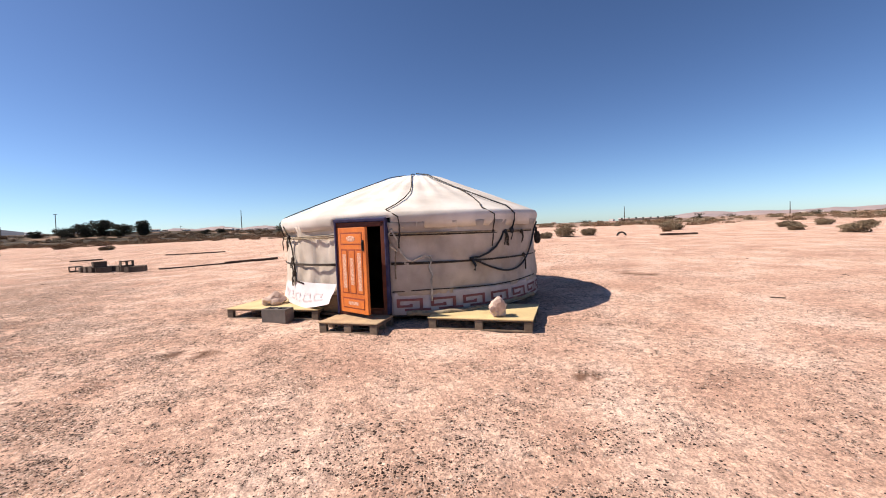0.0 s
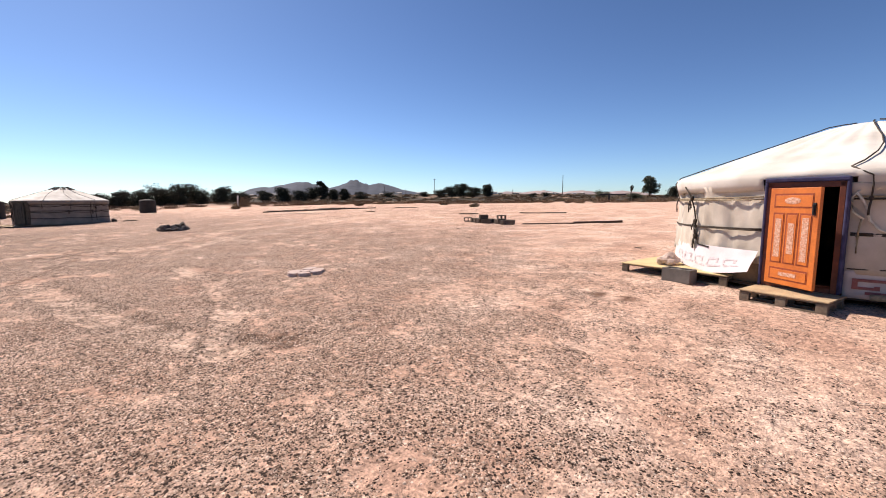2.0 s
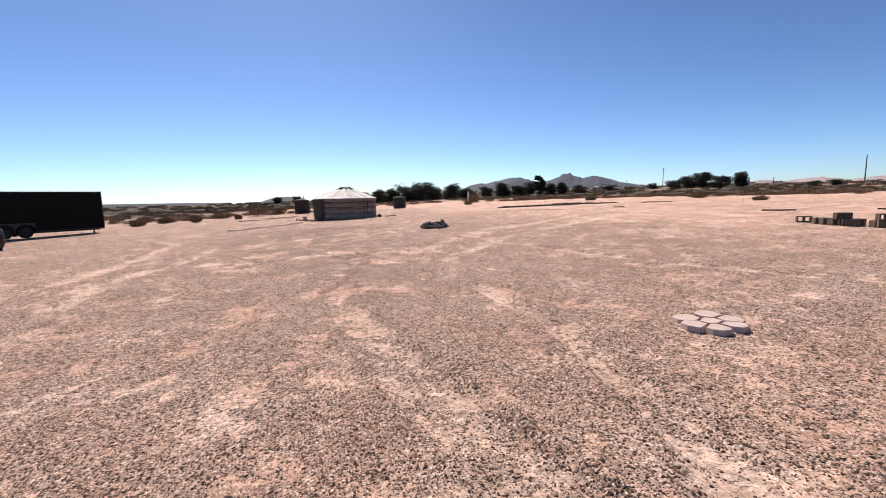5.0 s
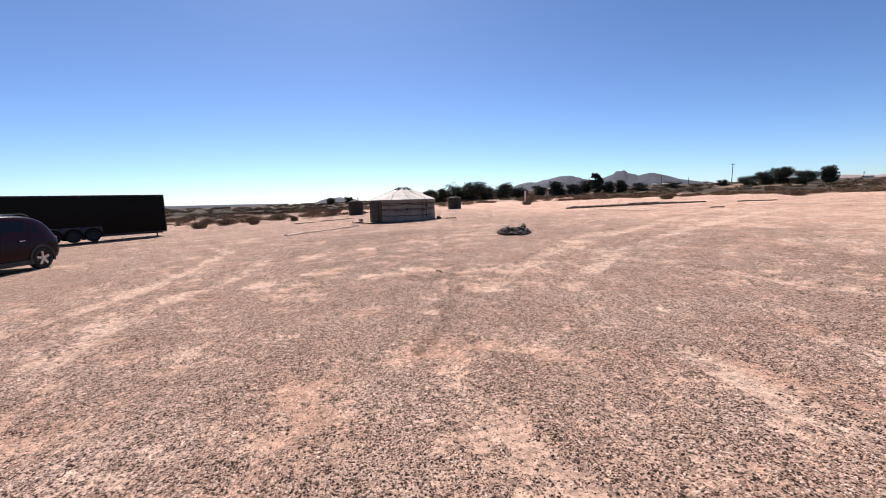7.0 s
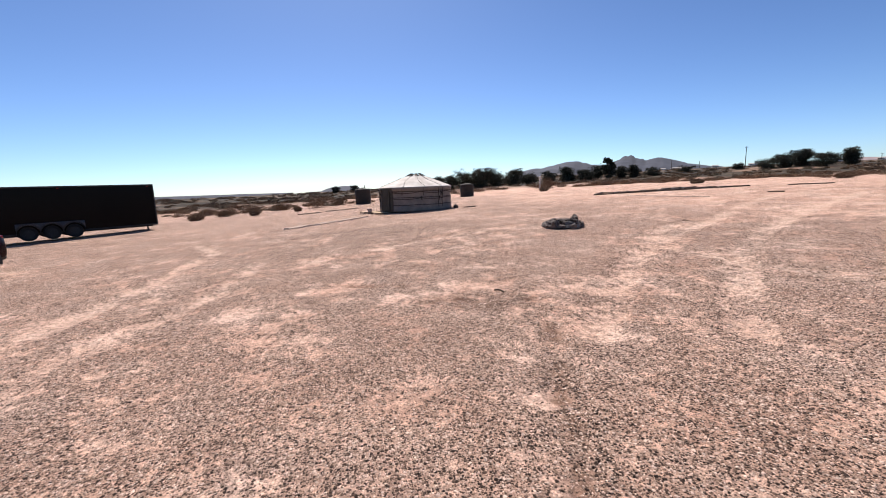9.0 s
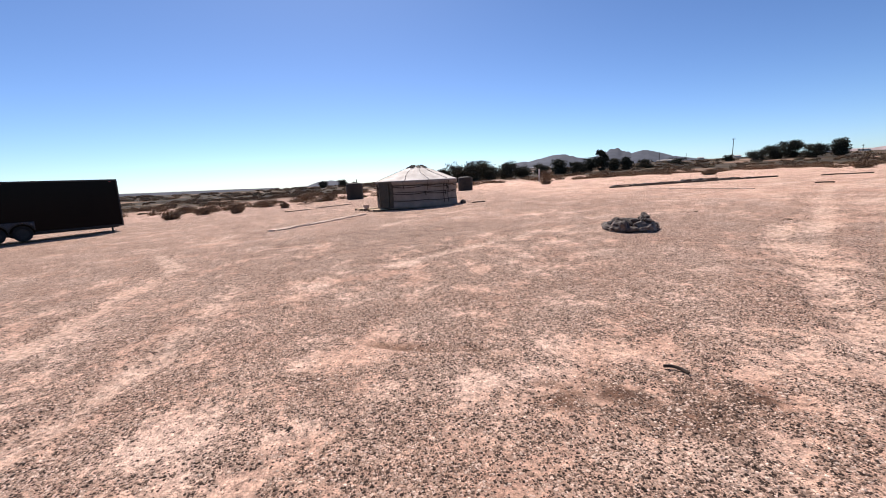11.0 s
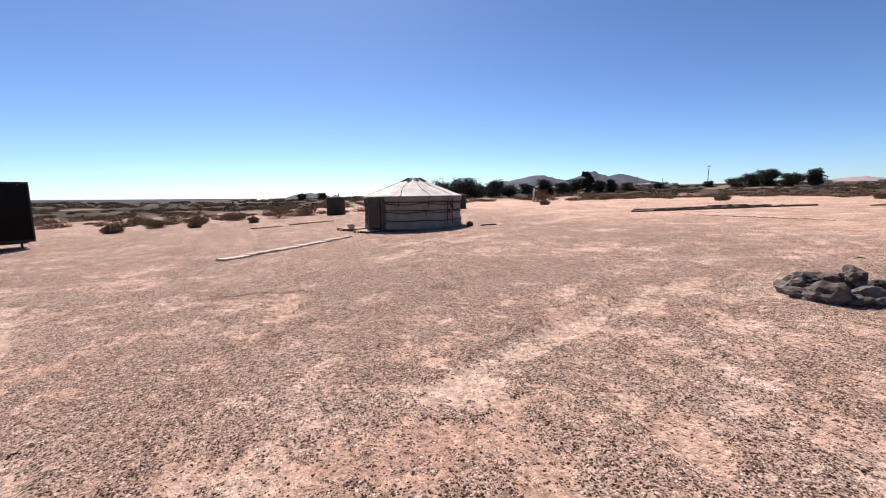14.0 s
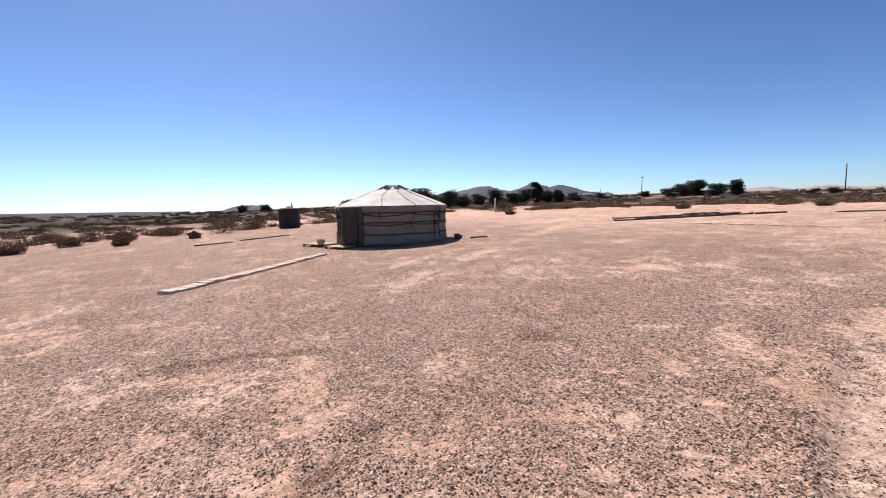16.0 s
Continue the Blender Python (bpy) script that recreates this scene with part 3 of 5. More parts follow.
def wall_sheet(zs, a0, a1, steps, seed, fold=0.012, inner=0.0):
    bm = bmesh.new()
    rows = []
    for z in zs:
        row = []
        for i in range(steps + 1):
            a = a0 + (a1 - a0) * i / steps
            p = Vector((math.sin(radians(a)) * 4.5, math.cos(radians(a)) * 4.5, z * 1.1 + seed))
            w = fold * (noise.noise(p) * 1.3 + 0.6 * noise.noise(p * 2.7 + Vector((0, 0, 9))) + 0.55 * noise.noise(Vector((p.x * 5 + p.z * 3, p.y * 5, p.z * 1.5))) + 0.3 * noise.noise(Vector((p.x * 11 - p.z * 5, p.y * 11, p.z * 2))))
            row.append(bm.verts.new(on_wall(a, z, w - inner)))
        rows.append(row)
    for r0, r1 in zip(rows, rows[1:]):
        for i in range(steps):
            bm.faces.new((r0[i], r0[i + 1], r1[i + 1], r1[i]))
    return bm


def sagging(a0, a1, z0, z1, sag, out, n=24, wave=0.0):
    pts = []
    for i in range(n + 1):
        u = i / n
        z = z0 + (z1 - z0) * u - sag * 4 * u * (1 - u) + wave * math.sin(u * 17)
        pts.append(on_wall(a0 + (a1 - a0) * u, z, out))
    return pts


def cord(parent, pts, r, mat, label, name="rope"):
    return part(name, tube(bmesh.new(), pts, r), mat, parent, label, True)


def knot(parent, at, mat, size=0.05, tails=2, seed=1):
    rnd = random.Random(seed)
    bm = rock_bm((size, size, size * 1.3), seed, 0.3, 1)
    bmesh.ops.translate(bm, verts=bm.verts, vec=Vector(at) - Vector((0, 0, size * 0.6)))
    out = Vector((at[0], at[1], 0)).normalized()
    for k in range(tails):
        s = Vector((-out.y, out.x, 0)) * rnd.uniform(-0.06, 0.06)
        p = [Vector(at) + out * 0.01, Vector(at) + s * 0.6 + out * 0.03 - Vector((0, 0, 0.08)), Vector(at) + s + out * 0.02 - Vector((0, 0, rnd.uniform(0.13, 0.24)))]
        tube(bm, p, 0.009)
    return part("rope_knot", bm, mat, parent, "", True)


def meander(bm, a0, a1, z0, z1, units, lift, slant=0.0):
    """A running Greek-key print between two headings, as thin raised strips."""
    t = 0.19

    def strip(ua, ub, va, vb):
        n = 3
        rows = []
        for i in range(n + 1):
            u = ua + (ub - ua) * i / n
            a = a0 + (a1 - a0) * u / units
            rows.append([bm.verts.new(on_wall(a, z0 + (z1 - z0) * v + slant * u / units, lift)) for v in (va, vb)])
        for p, q in zip(rows, rows[1:]):
            bm.faces.new((p[0], q[0], q[1], p[1]))
    for k in range(units):
        strip(k + 0.03, k + 0.80, 1 - t, 1)
        strip(k + 0.03, k + 0.13, 0.30, 1 - t)
        strip(k + 0.13, k + 0.50, 0.30, 0.30 + t)
        strip(k + 0.40, k + 0.50, 0.30 + t, 0.58)
        strip(k + 0.70, k + 0.80, 0, 1 - t)
        strip(k + 0.80, k + 1.03, 0, t)
        strip(k + 0.26, k + 0.70, 0, t)


def roof_part(parent, seed, label, hem_mat=None):
    bm = bmesh.new()
    steps = 240
    radii = [2.30, 2.15, 1.9, 1.6, 1.3, 1.0, 0.8, 0.66, 0.55, 0.42, 0.25]
    rows = []
    for r in radii:
        row = []
        for i in range(steps):
            a = 360 * i / steps
            p = Vector((math.sin(radians(a)) * 2, math.cos(radians(a)) * 2, r * 1.5 + seed))
            w = 0.014 * noise.noise(p) + 0.007 * math.cos(radians(a * 36)) * math.sin(math.pi * (r - 0.25) / 2.05)
            row.append(bm.verts.new(on_roof(a, r, w)))
        rows.append(row)
    for r0, r1 in zip(rows, rows[1:]):
        for i in range(steps):
            bm.faces.new((r0[i], r0[(i + 1) % steps], r1[(i + 1) % steps], r1[i]))
    top = bm.verts.new(on_roof(0, 0))
    for i in range(steps):
        bm.faces.new((rows[-1][i], rows[-1][(i + 1) % steps], top))
    # the hanging hem of the roof cloth
    hem = []
    for z, dr in ((1.48, 0.0), (1.41, 0.012), (1.34, 0.012), (1.26, 0.016)):
        row = []
        for i in range(steps):
            a = 360 * i / steps
            p = Vector((math.sin(radians(a)) * 5, math.cos(radians(a)) * 5, z * 2 + seed))
            low = 0.02 * noise.noise(p * 0.7) if z < 1.34 else 0
            pucker = 0.006 * math.sin(a * 0.45 + 5 * noise.noise(p * 0.5)) * noise.noise(p * 0.4 + Vector((7, 0, 0))) * (1.48 - z) / 0.1
            row.append(bm.verts.new(on_wall(a, z + low, dr + 0.014 * noise.noise(p) + pucker)))
        hem.append(row)
    for i in range(steps):
        bm.faces.new((hem[0][i], hem[0][(i + 1) % steps], rows[0][(i + 1) % steps], rows[0][i]))
    for r0, r1 in zip(hem, hem[1:]):
        for i in range(steps):
            a = (360 * (i + 0.5) / steps + 180) % 360 - 180
            if abs(a) < DOOR_HALF + 1.5 and r0 is not hem[0]:
                continue
            bm.faces.new((r1[i], r1[(i + 1) % steps], r0[(i + 1) % steps], r0[i]))
    ob = part("roof_cover", bm, ROOF_CANVAS, parent, label, True)
    # hem faces below the eave can take a canvas darkened for shade
    if hem_mat:
        ob.data.materials.append(hem_mat)
        for f in ob.data.polygons:
            if f.center.z < 1.475:
                f.material_index = 1
    s = ob.modifiers.new("thick", "SOLIDIFY")
    s.thickness, s.offset = 0.012, -1
    return ob


def shell(parent, a0, a1, zs, mat, seed, name, label, fold, inner=0.0, steps=300):
    ob = part(name, wall_sheet(zs, a0, a1, steps, seed, fold, inner), mat, parent, label, True)
    s = ob.modifiers.new("thick", "SOLIDIFY")
    s.thickness, s.offset = 0.015, -1
    return ob


def door_frame(parent, mat, trim):
    half, y0 = 0.355, -2.36
    for sx in (-1, 1):
        x = sx * half
        part("door_jamb", boxed(min(x, x - sx * 0.055), max(x, x - sx * 0.055), y0, y0 + 0.14, 0.08, 1.36, bevel=0.006), mat, parent)
        if trim:
            part("edge_trim", boxed(min(x, x + sx * 0.032), max(x, x + sx * 0.032), y0 - 0.012, y0 + 0.10, 0.09, 1.38, bevel=0.012), trim, parent, "blue cloth edging beside the door")
    part("lintel", boxed(-half, half, y0, y0 + 0.14, 1.30, 1.365, bevel=0.006), mat, parent)
    part("threshold", boxed(-half + 0.056, half - 0.056, y0 - 0.01, y0 + 0.14, 0.08, 0.15, bevel=0.006), mat, parent)
    if trim:
        part("edge_trim", boxed(-half - 0.032, half + 0.032, y0 - 0.016, y0 + 0.06, 1.366, 1.415, bevel=0.012), trim, parent, "blue cloth edging over the door")


def panel_door(parent, hinge, turn, colour, groove, ornament):
    """A door leaf with an upper panel, three tall panels and a lower one; hinge at x = 0, the leaf towards +x."""
    w, h, th = 0.60, 1.15, 0.04
    m = Matrix.Translation(hinge) @ Matrix.Rotation(radians(turn), 4, "Z")
    leaf = part("door_leaf", boxed(0, w, -th / 2, th / 2, 0, h, bevel=0.004), colour, parent, "", m=m)

    def panel(x0, x1, z0, z1, orn):
        f = -th / 2
        part("panel_groove", boxed(x0, x1, f - 0.003, f + 0.004, z0, z1), groove, leaf, "dark recessed groove")
        part("panel_field", boxed(x0 + 0.022, x1 - 0.012, f - 0.008, f + 0.002, z0 + 0.014, z1 - 0.022, bevel=0.002), colour, leaf)
        if orn:
            part("painted_ornament", boxed(x0 + 0.04, x1 - 0.03, f - 0.0105, f, z0 + orn, z1 - orn), ornament, leaf, "faded pale floral painting")
    panel(0.06, 0.535, 0.92, 1.085, 0)
    bm = bmesh.new()
    bmesh.ops.create_uvsphere(bm, u_segments=20, v_segments=8, radius=1, matrix=Matrix.Translation((0.295, -th / 2 - 0.008, 1.0)) @ Matrix.Diagonal((0.10, 0.004, 0.04, 1)))
    part("painted_ornament", bm, ornament, leaf, "faded pale floral medallion", True)
    for k, orn in ((0, 0.07), (1, 0.12), (2, 0.05)):
        panel(0.06 + k * 0.165, 0.205 + k * 0.165, 0.26, 0.86, orn)
    panel(0.06, 0.535, 0.06, 0.205, 0)
    part("painted_ornament", boxed(0.19, 0.41, -th / 2 - 0.0105, -th / 2, 0.11, 0.155), ornament, leaf, "faded pale floral painting")
    bm = rod(bmesh.new(), (w - 0.05, -th / 2 - 0.02, 0.86), (w - 0.05, -th / 2 - 0.02, 0.96), 0.009)
    box(bm, w - 0.065, w - 0.035, -th / 2 - 0.012, -th / 2, 0.84, 0.98)
    part("door_handle", bm, BLACK_PLASTIC, leaf, "dark iron door handle")
    return leaf


def crown_ropes(parent, headings, mat, seed, label):
    rnd = random.Random(seed)
    for a in headings:
        pts = [on_roof(a + 4 * math.sin(i * 0.7 + seed), r, 0.022) for i, r in enumerate((0.2, 0.35, 0.5, 0.62, 0.9, 1.2, 1.5, 1.8, 2.1, 2.29))]
        pts += [on_wall(a + 1.2, 1.42, 0.03), on_wall(a + 1.5, 1.32, 0.035), on_wall(a + 1.4, 1.18, 0.03)]
        cord(parent, pts, 0.0085, mat, label)
        if rnd.random() < 0.8:
            knot(parent, on_wall(a + 1.4, 1.17, 0.035), mat, 0.05, 2, seed + int(a))


def yurt_with_open_door(at, turn):
    y = thing("yurt", Matrix.Translation(at) @ Matrix.Rotation(radians(turn), 4, "Z"), "round white canvas yurt with open orange door, tied with ropes", "yurt", "yurts")
    d = DOOR_HALF + 0.2
    shell(y, d, 360 - d, [0.33, 0.40, 0.46, 0.52, 0.58, 0.64, 0.70, 0.76, 0.82, 0.88, 0.94, 1.0, 1.06, 1.12, 1.18, 1.26, 1.34], CANVAS, 1, "canvas_wall", "cream canvas wall cloth with folds", 0.048)
    shell(y, d + 0.6, 150, [0.06, 0.13, 0.2, 0.27, 0.34, 0.375], BAND, 5, "patterned_band", "grey-white lower band printed with a red key pattern", 0.008, -0.012, 90)
    shell(y, 150.4, 322, [0.06, 0.2, 0.375], BAND, 6, "lower_band", "plain lower band of cloth", 0.008, -0.012, 90)
    bm = bmesh.new()
    meander(bm, d + 2, 104, 0.115, 0.285, 8, 0.03)
    part("key_pattern", bm, RED_PRINT, y, "red-brown Greek key print")
    # the sunlit flap left of the door, lifted at its free corner
    def flap_point(u, v, lift=0.0):
        z = 0.50 - 0.31 * v
        out = 0.022 + 0.31 * v * (0.10 + 0.5 * u ** 3) + 0.010 * math.sin(u * 21 + z * 9) * v + lift
        drop = 0.07 * u ** 4 * min(1.0, max(0.0, (v - 0.25) * 2)) - 0.09 * (1 - abs(2 * u - 1.15)) * v
        return on_wall(-53 + 42 * u, z + drop, out)

    def flap_sheet(u0, u1, v0, v1, lift, nu, nv):
        bm = bmesh.new()
        rows = [[bm.verts.new(flap_point(u0 + (u1 - u0) * i / nu, v0 + (v1 - v0) * k / nv, lift)) for i in range(nu + 1)] for k in range(nv + 1)]
        for r0, r1 in zip(rows, rows[1:]):
            for i in range(nu):
                bm.faces.new((r1[i], r1[i + 1], r0[i + 1], r0[i]))
        return bm
    flap = part("loose_flap", flap_sheet(0, 1, 0, 1, 0, 40, 10), material("white_flap", (0.70, 0.60, 0.60), 0.9, vary=0.06, grain=150, stain=4, bump=0.1), y, "bleached white flap with a faint pink print, loose at one corner", True)
    for k in range(5):
        u = 0.08 + k * 0.17
        for u0, u1, v0, v1 in ((u, u + 0.12, 0.42, 0.49), (u, u + 0.02, 0.49, 0.70), (u + 0.02, u + 0.15, 0.70, 0.77), (u + 0.10, u + 0.12, 0.49, 0.62)):
            part("faded_print", flap_sheet(u0, u1, v0, v1, 0.005, 4, 2), PINK_PRINT, y, "faded pink key print")
    shell(y, d, 360 - d, [0.05, 0.4, 0.8, 1.2, 1.42], INNER, 9, "inner_lining", "dim felt lining inside", 0.004, 0.06, 80)
    roof_part(y, 3, "pale canvas roof cover with soft folds")
    bm = bmesh.new()
    bmesh.ops.create_cone(bm, cap_ends=True, segments=64, radius1=2.28, radius2=2.28, depth=0.04, matrix=Matrix.Translation((0, 0, 0.05)))
    part("floor_deck", bm, OLD_TIMBER, y, "dark timber floor deck")
    door_frame(y, FRAME_BROWN, BLUE_TRIM)
    panel_door(y, (-0.30, -2.385, 0.145), -28, DOOR_ORANGE, DOOR_GROOVE, ORNAMENT)
    # ropes round the wall
    for z0, z1, sag, mat in ((1.165, 1.175, 0.02, ROPE), (1.195, 1.195, 0.03, TAN_ROPE), (0.765, 0.80, 0.02, ROPE), (0.785, 0.82, 0.04, ROPE)):
        cord(y, sagging(d + 1, 175, z0, z1, sag, 0.028, 40), 0.011, mat, "girth rope round the wall")
        cord(y, sagging(-172, -d - 1.5, z1, z0, sag, 0.028, 40), 0.011, TAN_ROPE if z0 > 1 else mat, "girth rope round the wall")
    cord(y, sagging(d + 1, 150, 0.385, 0.40, 0.0, 0.022, 50, 0.01), 0.008, ROPE, "thin rope along the band's upper edge")
    crown_ropes(y, (12, 47, 130, 200, 250, 302), ROPE, 4, "dark rope over the roof")
    # the left side's upright lashing
    cord(y, [on_wall(-44, 1.36, 0.03), on_wall(-41, 1.2, 0.035), on_wall(-39, 1.02, 0.03), on_wall(-37.5, 0.86, 0.035), on_wall(-37, 0.68, 0.03), on_wall(-35, 0.50, 0.035), on_wall(-29, 0.48, 0.035)], 0.011, ROPE, "upright lashing rope")
    for a, z, s in ((-40, 1.19, 1), (-37.4, 0.84, 2), (-36.4, 0.62, 3), (66, 1.14, 4), (67, 0.77, 5), (55, 1.16, 6), (92, 1.16, 7)):
        knot(y, on_wall(a, z, 0.045), ROPE, 0.065, 3, s)
    # white cord loops right of the door
    loop = [on_wall(10.5, 1.24, 0.035), on_wall(11.7, 1.16, 0.04), on_wall(13.0, 1.04, 0.04), on_wall(13.6, 0.93, 0.045), on_wall(15.5, 0.83, 0.05), on_wall(17.3, 0.80, 0.05), on_wall(19.2, 0.84, 0.045), on_wall(21.0, 0.87, 0.04)]
    cord(y, loop, 0.015, WHITE_ROPE, "pale cord hanging in a loop")
    cord(y, [on_wall(21.7, 0.87, 0.04), on_wall(23.5, 0.86, 0.05), on_wall(23.8, 0.78, 0.05), on_wall(22.9, 0.70, 0.045), on_wall(24.1, 0.60, 0.045), on_wall(23.5, 0.52, 0.045), on_wall(23.6, 0.40, 0.04), on_wall(23.5, 0.24, 0.045)], 0.013, WHITE_ROPE, "pale cord hanging loose")
    cord(y, [on_wall(11.1, 1.26, 0.03), on_wall(9.6, 1.18, 0.05), on_wall(10.2, 1.02, 0.045), on_wall(12.4, 0.94, 0.045)], 0.013, WHITE_ROPE, "pale cord hanging in a loop")
    for a, z in ((11.5, 0.76), (12.0, 0.95)):
        knot(y, on_wall(a, z, 0.035), TAN_ROPE, 0.04, 1, int(a * 3))
    # black hose from the crown over the eave, and its drooping arc
    over = [on_roof(20, 0.25, 0.03), on_roof(40, 0.55, 0.03), on_roof(46, 0.9, 0.03), on_roof(50, 1.3, 0.03), on_roof(54, 1.7, 0.03), on_roof(56, 2.0, 0.03), on_roof(58, 2.25, 0.03), on_wall(58.5, 1.43, 0.04), on_wall(59, 1.32, 0.045), on_wall(58.5, 1.18, 0.045)]
    cord(y, over, 0.012, HOSE, "black hose over the roof", "hose")
    knot(y, on_wall(58.5, 1.17, 0.05), HOSE, 0.08, 1, 31)
    cord(y, [on_wall(53.5, 1.16, 0.05), on_wall(52, 1.05, 0.055), on_wall(49.5, 0.94, 0.055), on_wall(46, 0.86, 0.055), on_wall(42, 0.81, 0.05), on_wall(38, 0.80, 0.05)], 0.015, HOSE, "black hose drooping on the wall", "hose")
    arc = [on_wall(39 + 44 * u, 0.79 + 0.50 * u ** 3 - 0.27 * math.sin(math.pi * u), 0.05) for u in [i / 16 for i in range(17)]]
    cord(y, arc, 0.015, HOSE, "black hose drooping on the wall", "hose")
    cord(y, [on_wall(38.5, 0.81, 0.05), on_wall(40, 0.69, 0.06), on_wall(39.5, 0.62, 0.06)], 0.02, HOSE, "black hose end", "hose")
    cord(y, [on_wall(54, 1.18, 0.05), on_wall(55.5, 1.06, 0.05), on_wall(55.6, 0.95, 0.05)], 0.013, HOSE, "black cord end", "hose")
    bm = rock_bm((0.13, 0.10, 0.24), 12, 0.2)
    bmesh.ops.translate(bm, verts=bm.verts, vec=on_wall(92, 0.90, 0.07))
    part("hanging_pouch", bm, ROPE, y, "dark pouch hanging from the rope", True)
    bm = tube(bmesh.new(), [on_wall(15 + 3.4 * i, 0.10 + 0.012 * math.sin(i * 2), 0.10 + 0.1 * math.sin(i * 0.35)) for i in range(18)], 0.035, 8)
    part("rolled_hem", bm, TAN_ROPE, y, "rolled tan canvas hem along the base", True)
    return y


def shut_yurt(at, turn):
    y = thing("yurt", Matrix.Translation(at) @ Matrix.Rotation(radians(turn), 4, "Z"), "round cream canvas yurt with a closed dark door, standing farther off", "yurt", "yurts")
    d = DOOR_HALF + 0.2
    # wall, hem and lower band carry their shade in the canvas colour
    shell(y, d, 360 - d, [0.02, 0.15, 0.28, 0.4, 0.52, 0.64, 0.76, 0.88, 1.0, 1.12, 1.24, 1.34], SHADED_CANVAS, 21, "canvas_wall", "cream canvas wall cloth", 0.018)
    roof_part(y, 13, "pale canvas roof cover with ropes", SHADED_CANVAS)
    shell(y, d + 1.2, 358 - d, [0.05, 0.14, 0.22, 0.30, 0.36], SHADED_CANVAS, 25, "lower_band", "lower band of cloth tied round the base, greyed for shade", 0.012, -0.02, 160)
    for a0, a1 in ((9.4, 15.5), (344.5, 350.6)):
        shell(y, a0, a1, [0.05, 0.4, 0.8, 1.2, 1.36], DARK_FELT, 27, "door_curtain", "dark brown felt strip beside the door", 0.01, -0.03, 12)
    shell(y, -15, 15, [1.36, 1.42, 1.47], DARK_FELT, 28, "door_valance", "dark brown felt over the door", 0.008, -0.035, 24)
    bm = bmesh.new()
    bmesh.ops.create_cone(bm, cap_ends=True, segments=48, radius1=2.28, radius2=2.28, depth=0.04, matrix=Matrix.Translation((0, 0, 0.04)))
    part("floor_deck", bm, OLD_TIMBER, y)
    door_frame(y, GREEN_DOOR, GREEN_DOOR)
    panel_door(y, (-0.30, -2.33, 0.148), 0, GREEN_DOOR, BLACK_PLASTIC, GREEN_DOOR)
    for a0 in range(12, 340, 47):
        for z, sag in ((1.22, 0.0), (1.20, 0.10), (0.82, 0.07), (0.86, 0.0), (0.44, 0.03)):
            cord(y, sagging(a0, min(a0 + 47, 348), z, z, sag, 0.03, 14), 0.021, ROPE, "girth rope sagging along the wall")
    for a in (88, 96, 180, 250, 335, 342):
        cord(y, [on_wall(a, 1.4, 0.035), on_wall(a + 0.6, 1.1, 0.035), on_wall(a - 0.5, 0.7, 0.035), on_wall(a, 0.25, 0.035)], 0.016, ROPE, "upright tie rope")
    for k, (a, z) in enumerate(((88, 1.2), (90, 0.84), (96, 1.05), (340, 1.1), (338, 0.7), (60, 0.85))):
        knot(y, on_wall(a, z, 0.05), ROPE, 0.09, 3, 60 + k)
    crown_ropes(y, (30, 62, 92, 150, 215, 275, 335), ROPE, 14, "dark rope over the roof")
    for k in range(9):
        a = k * 40 + 10
        bm = bmesh.new()
        for j in range(5):
            rod(bm, on_roof(a + j * 5, 0.62, 0.03), on_roof(a + j * 7 - 6, 0.28, 0.09 + 0.02 * (j % 2)), 0.018, 0.012, 6)
        part("crown_lath", bm, DARK_FELT, y, "dark laths and felt round the smoke hole")
    return y


YURT_AT = (-0.51, 8.0)
yurt_with_open_door((*YURT_AT, gz(*YURT_AT) - 0.01), -15)
shut_yurt((-36.9, 3.7, gz(-36.9, 3.7)), 29)


# ---- pallets, blocks and stones by the yurts ----
def pallet(name, corner, turn, w, dep, top_mat, label, h=0.14, boards=5, sheet=True):
    """A timber pallet; its near left corner at corner, w along, dep back."""
    p = thing(name, Matrix.Translation((corner[0], corner[1], gz(*corner) - 0.01)) @ Matrix.Rotation(radians(turn), 4, "Z"), label, "pallet", "pallets by the yurts")
    for k in range(3):
        y0 = [0.0, dep / 2 - 0.03, dep - 0.06][k]
        for q in range(3):
            x0 = [0.0, w / 2 - 0.05, w - 0.10][q]
            part("block_foot", boxed(x0, x0 + 0.10, y0, y0 + 0.06, 0.018, h - 0.035, bevel=0.004), PALLET_WOOD, p)
        part("bottom_board", boxed(0, w, y0, y0 + 0.06, 0, 0.018), PALLET_WOOD, p)
    for k in range(3):
        x0 = [0.0, w / 2 - 0.05, w - 0.10][k]
        part("stringer", boxed(x0, x0 + 0.10, 0, dep, h - 0.035, h - 0.018), PALLET_WOOD, p)
    bw = dep / boards
    for k in range(boards):
        part("deck_board", boxed(0, w, k * bw + 0.006, (k + 1) * bw - 0.006, h - 0.018, h, bevel=0.002), PALLET_WOOD, p)
    if sheet:
        part("plywood_sheet", boxed(-0.01, w + 0.01, -0.012, dep + 0.01, h + 0.001, h + 0.016, bevel=0.003), top_mat, p, "plywood sheet on top")
    return p


pallet("pallet", (-3.33, 6.40), -15, 1.55, 1.2, PLY, "low pallet under yellowed plywood beside the yurt")
pallet("pallet", (-1.64, 5.36), -18, 0.82, 0.50, WORN_PLY, "small pallet with worn plywood as doorstep", 0.125, 4)
pallet("pallet", (-0.22, 5.34), -18.5, 1.33, 1.0, PLY, "pallet under pale yellow plywood beside the yurt")
pallet("pallet", (-37.9, 0.15), 24, 1.2, 0.9, WORN_PLY, "pallet with a pale board by the far yurt", 0.12)
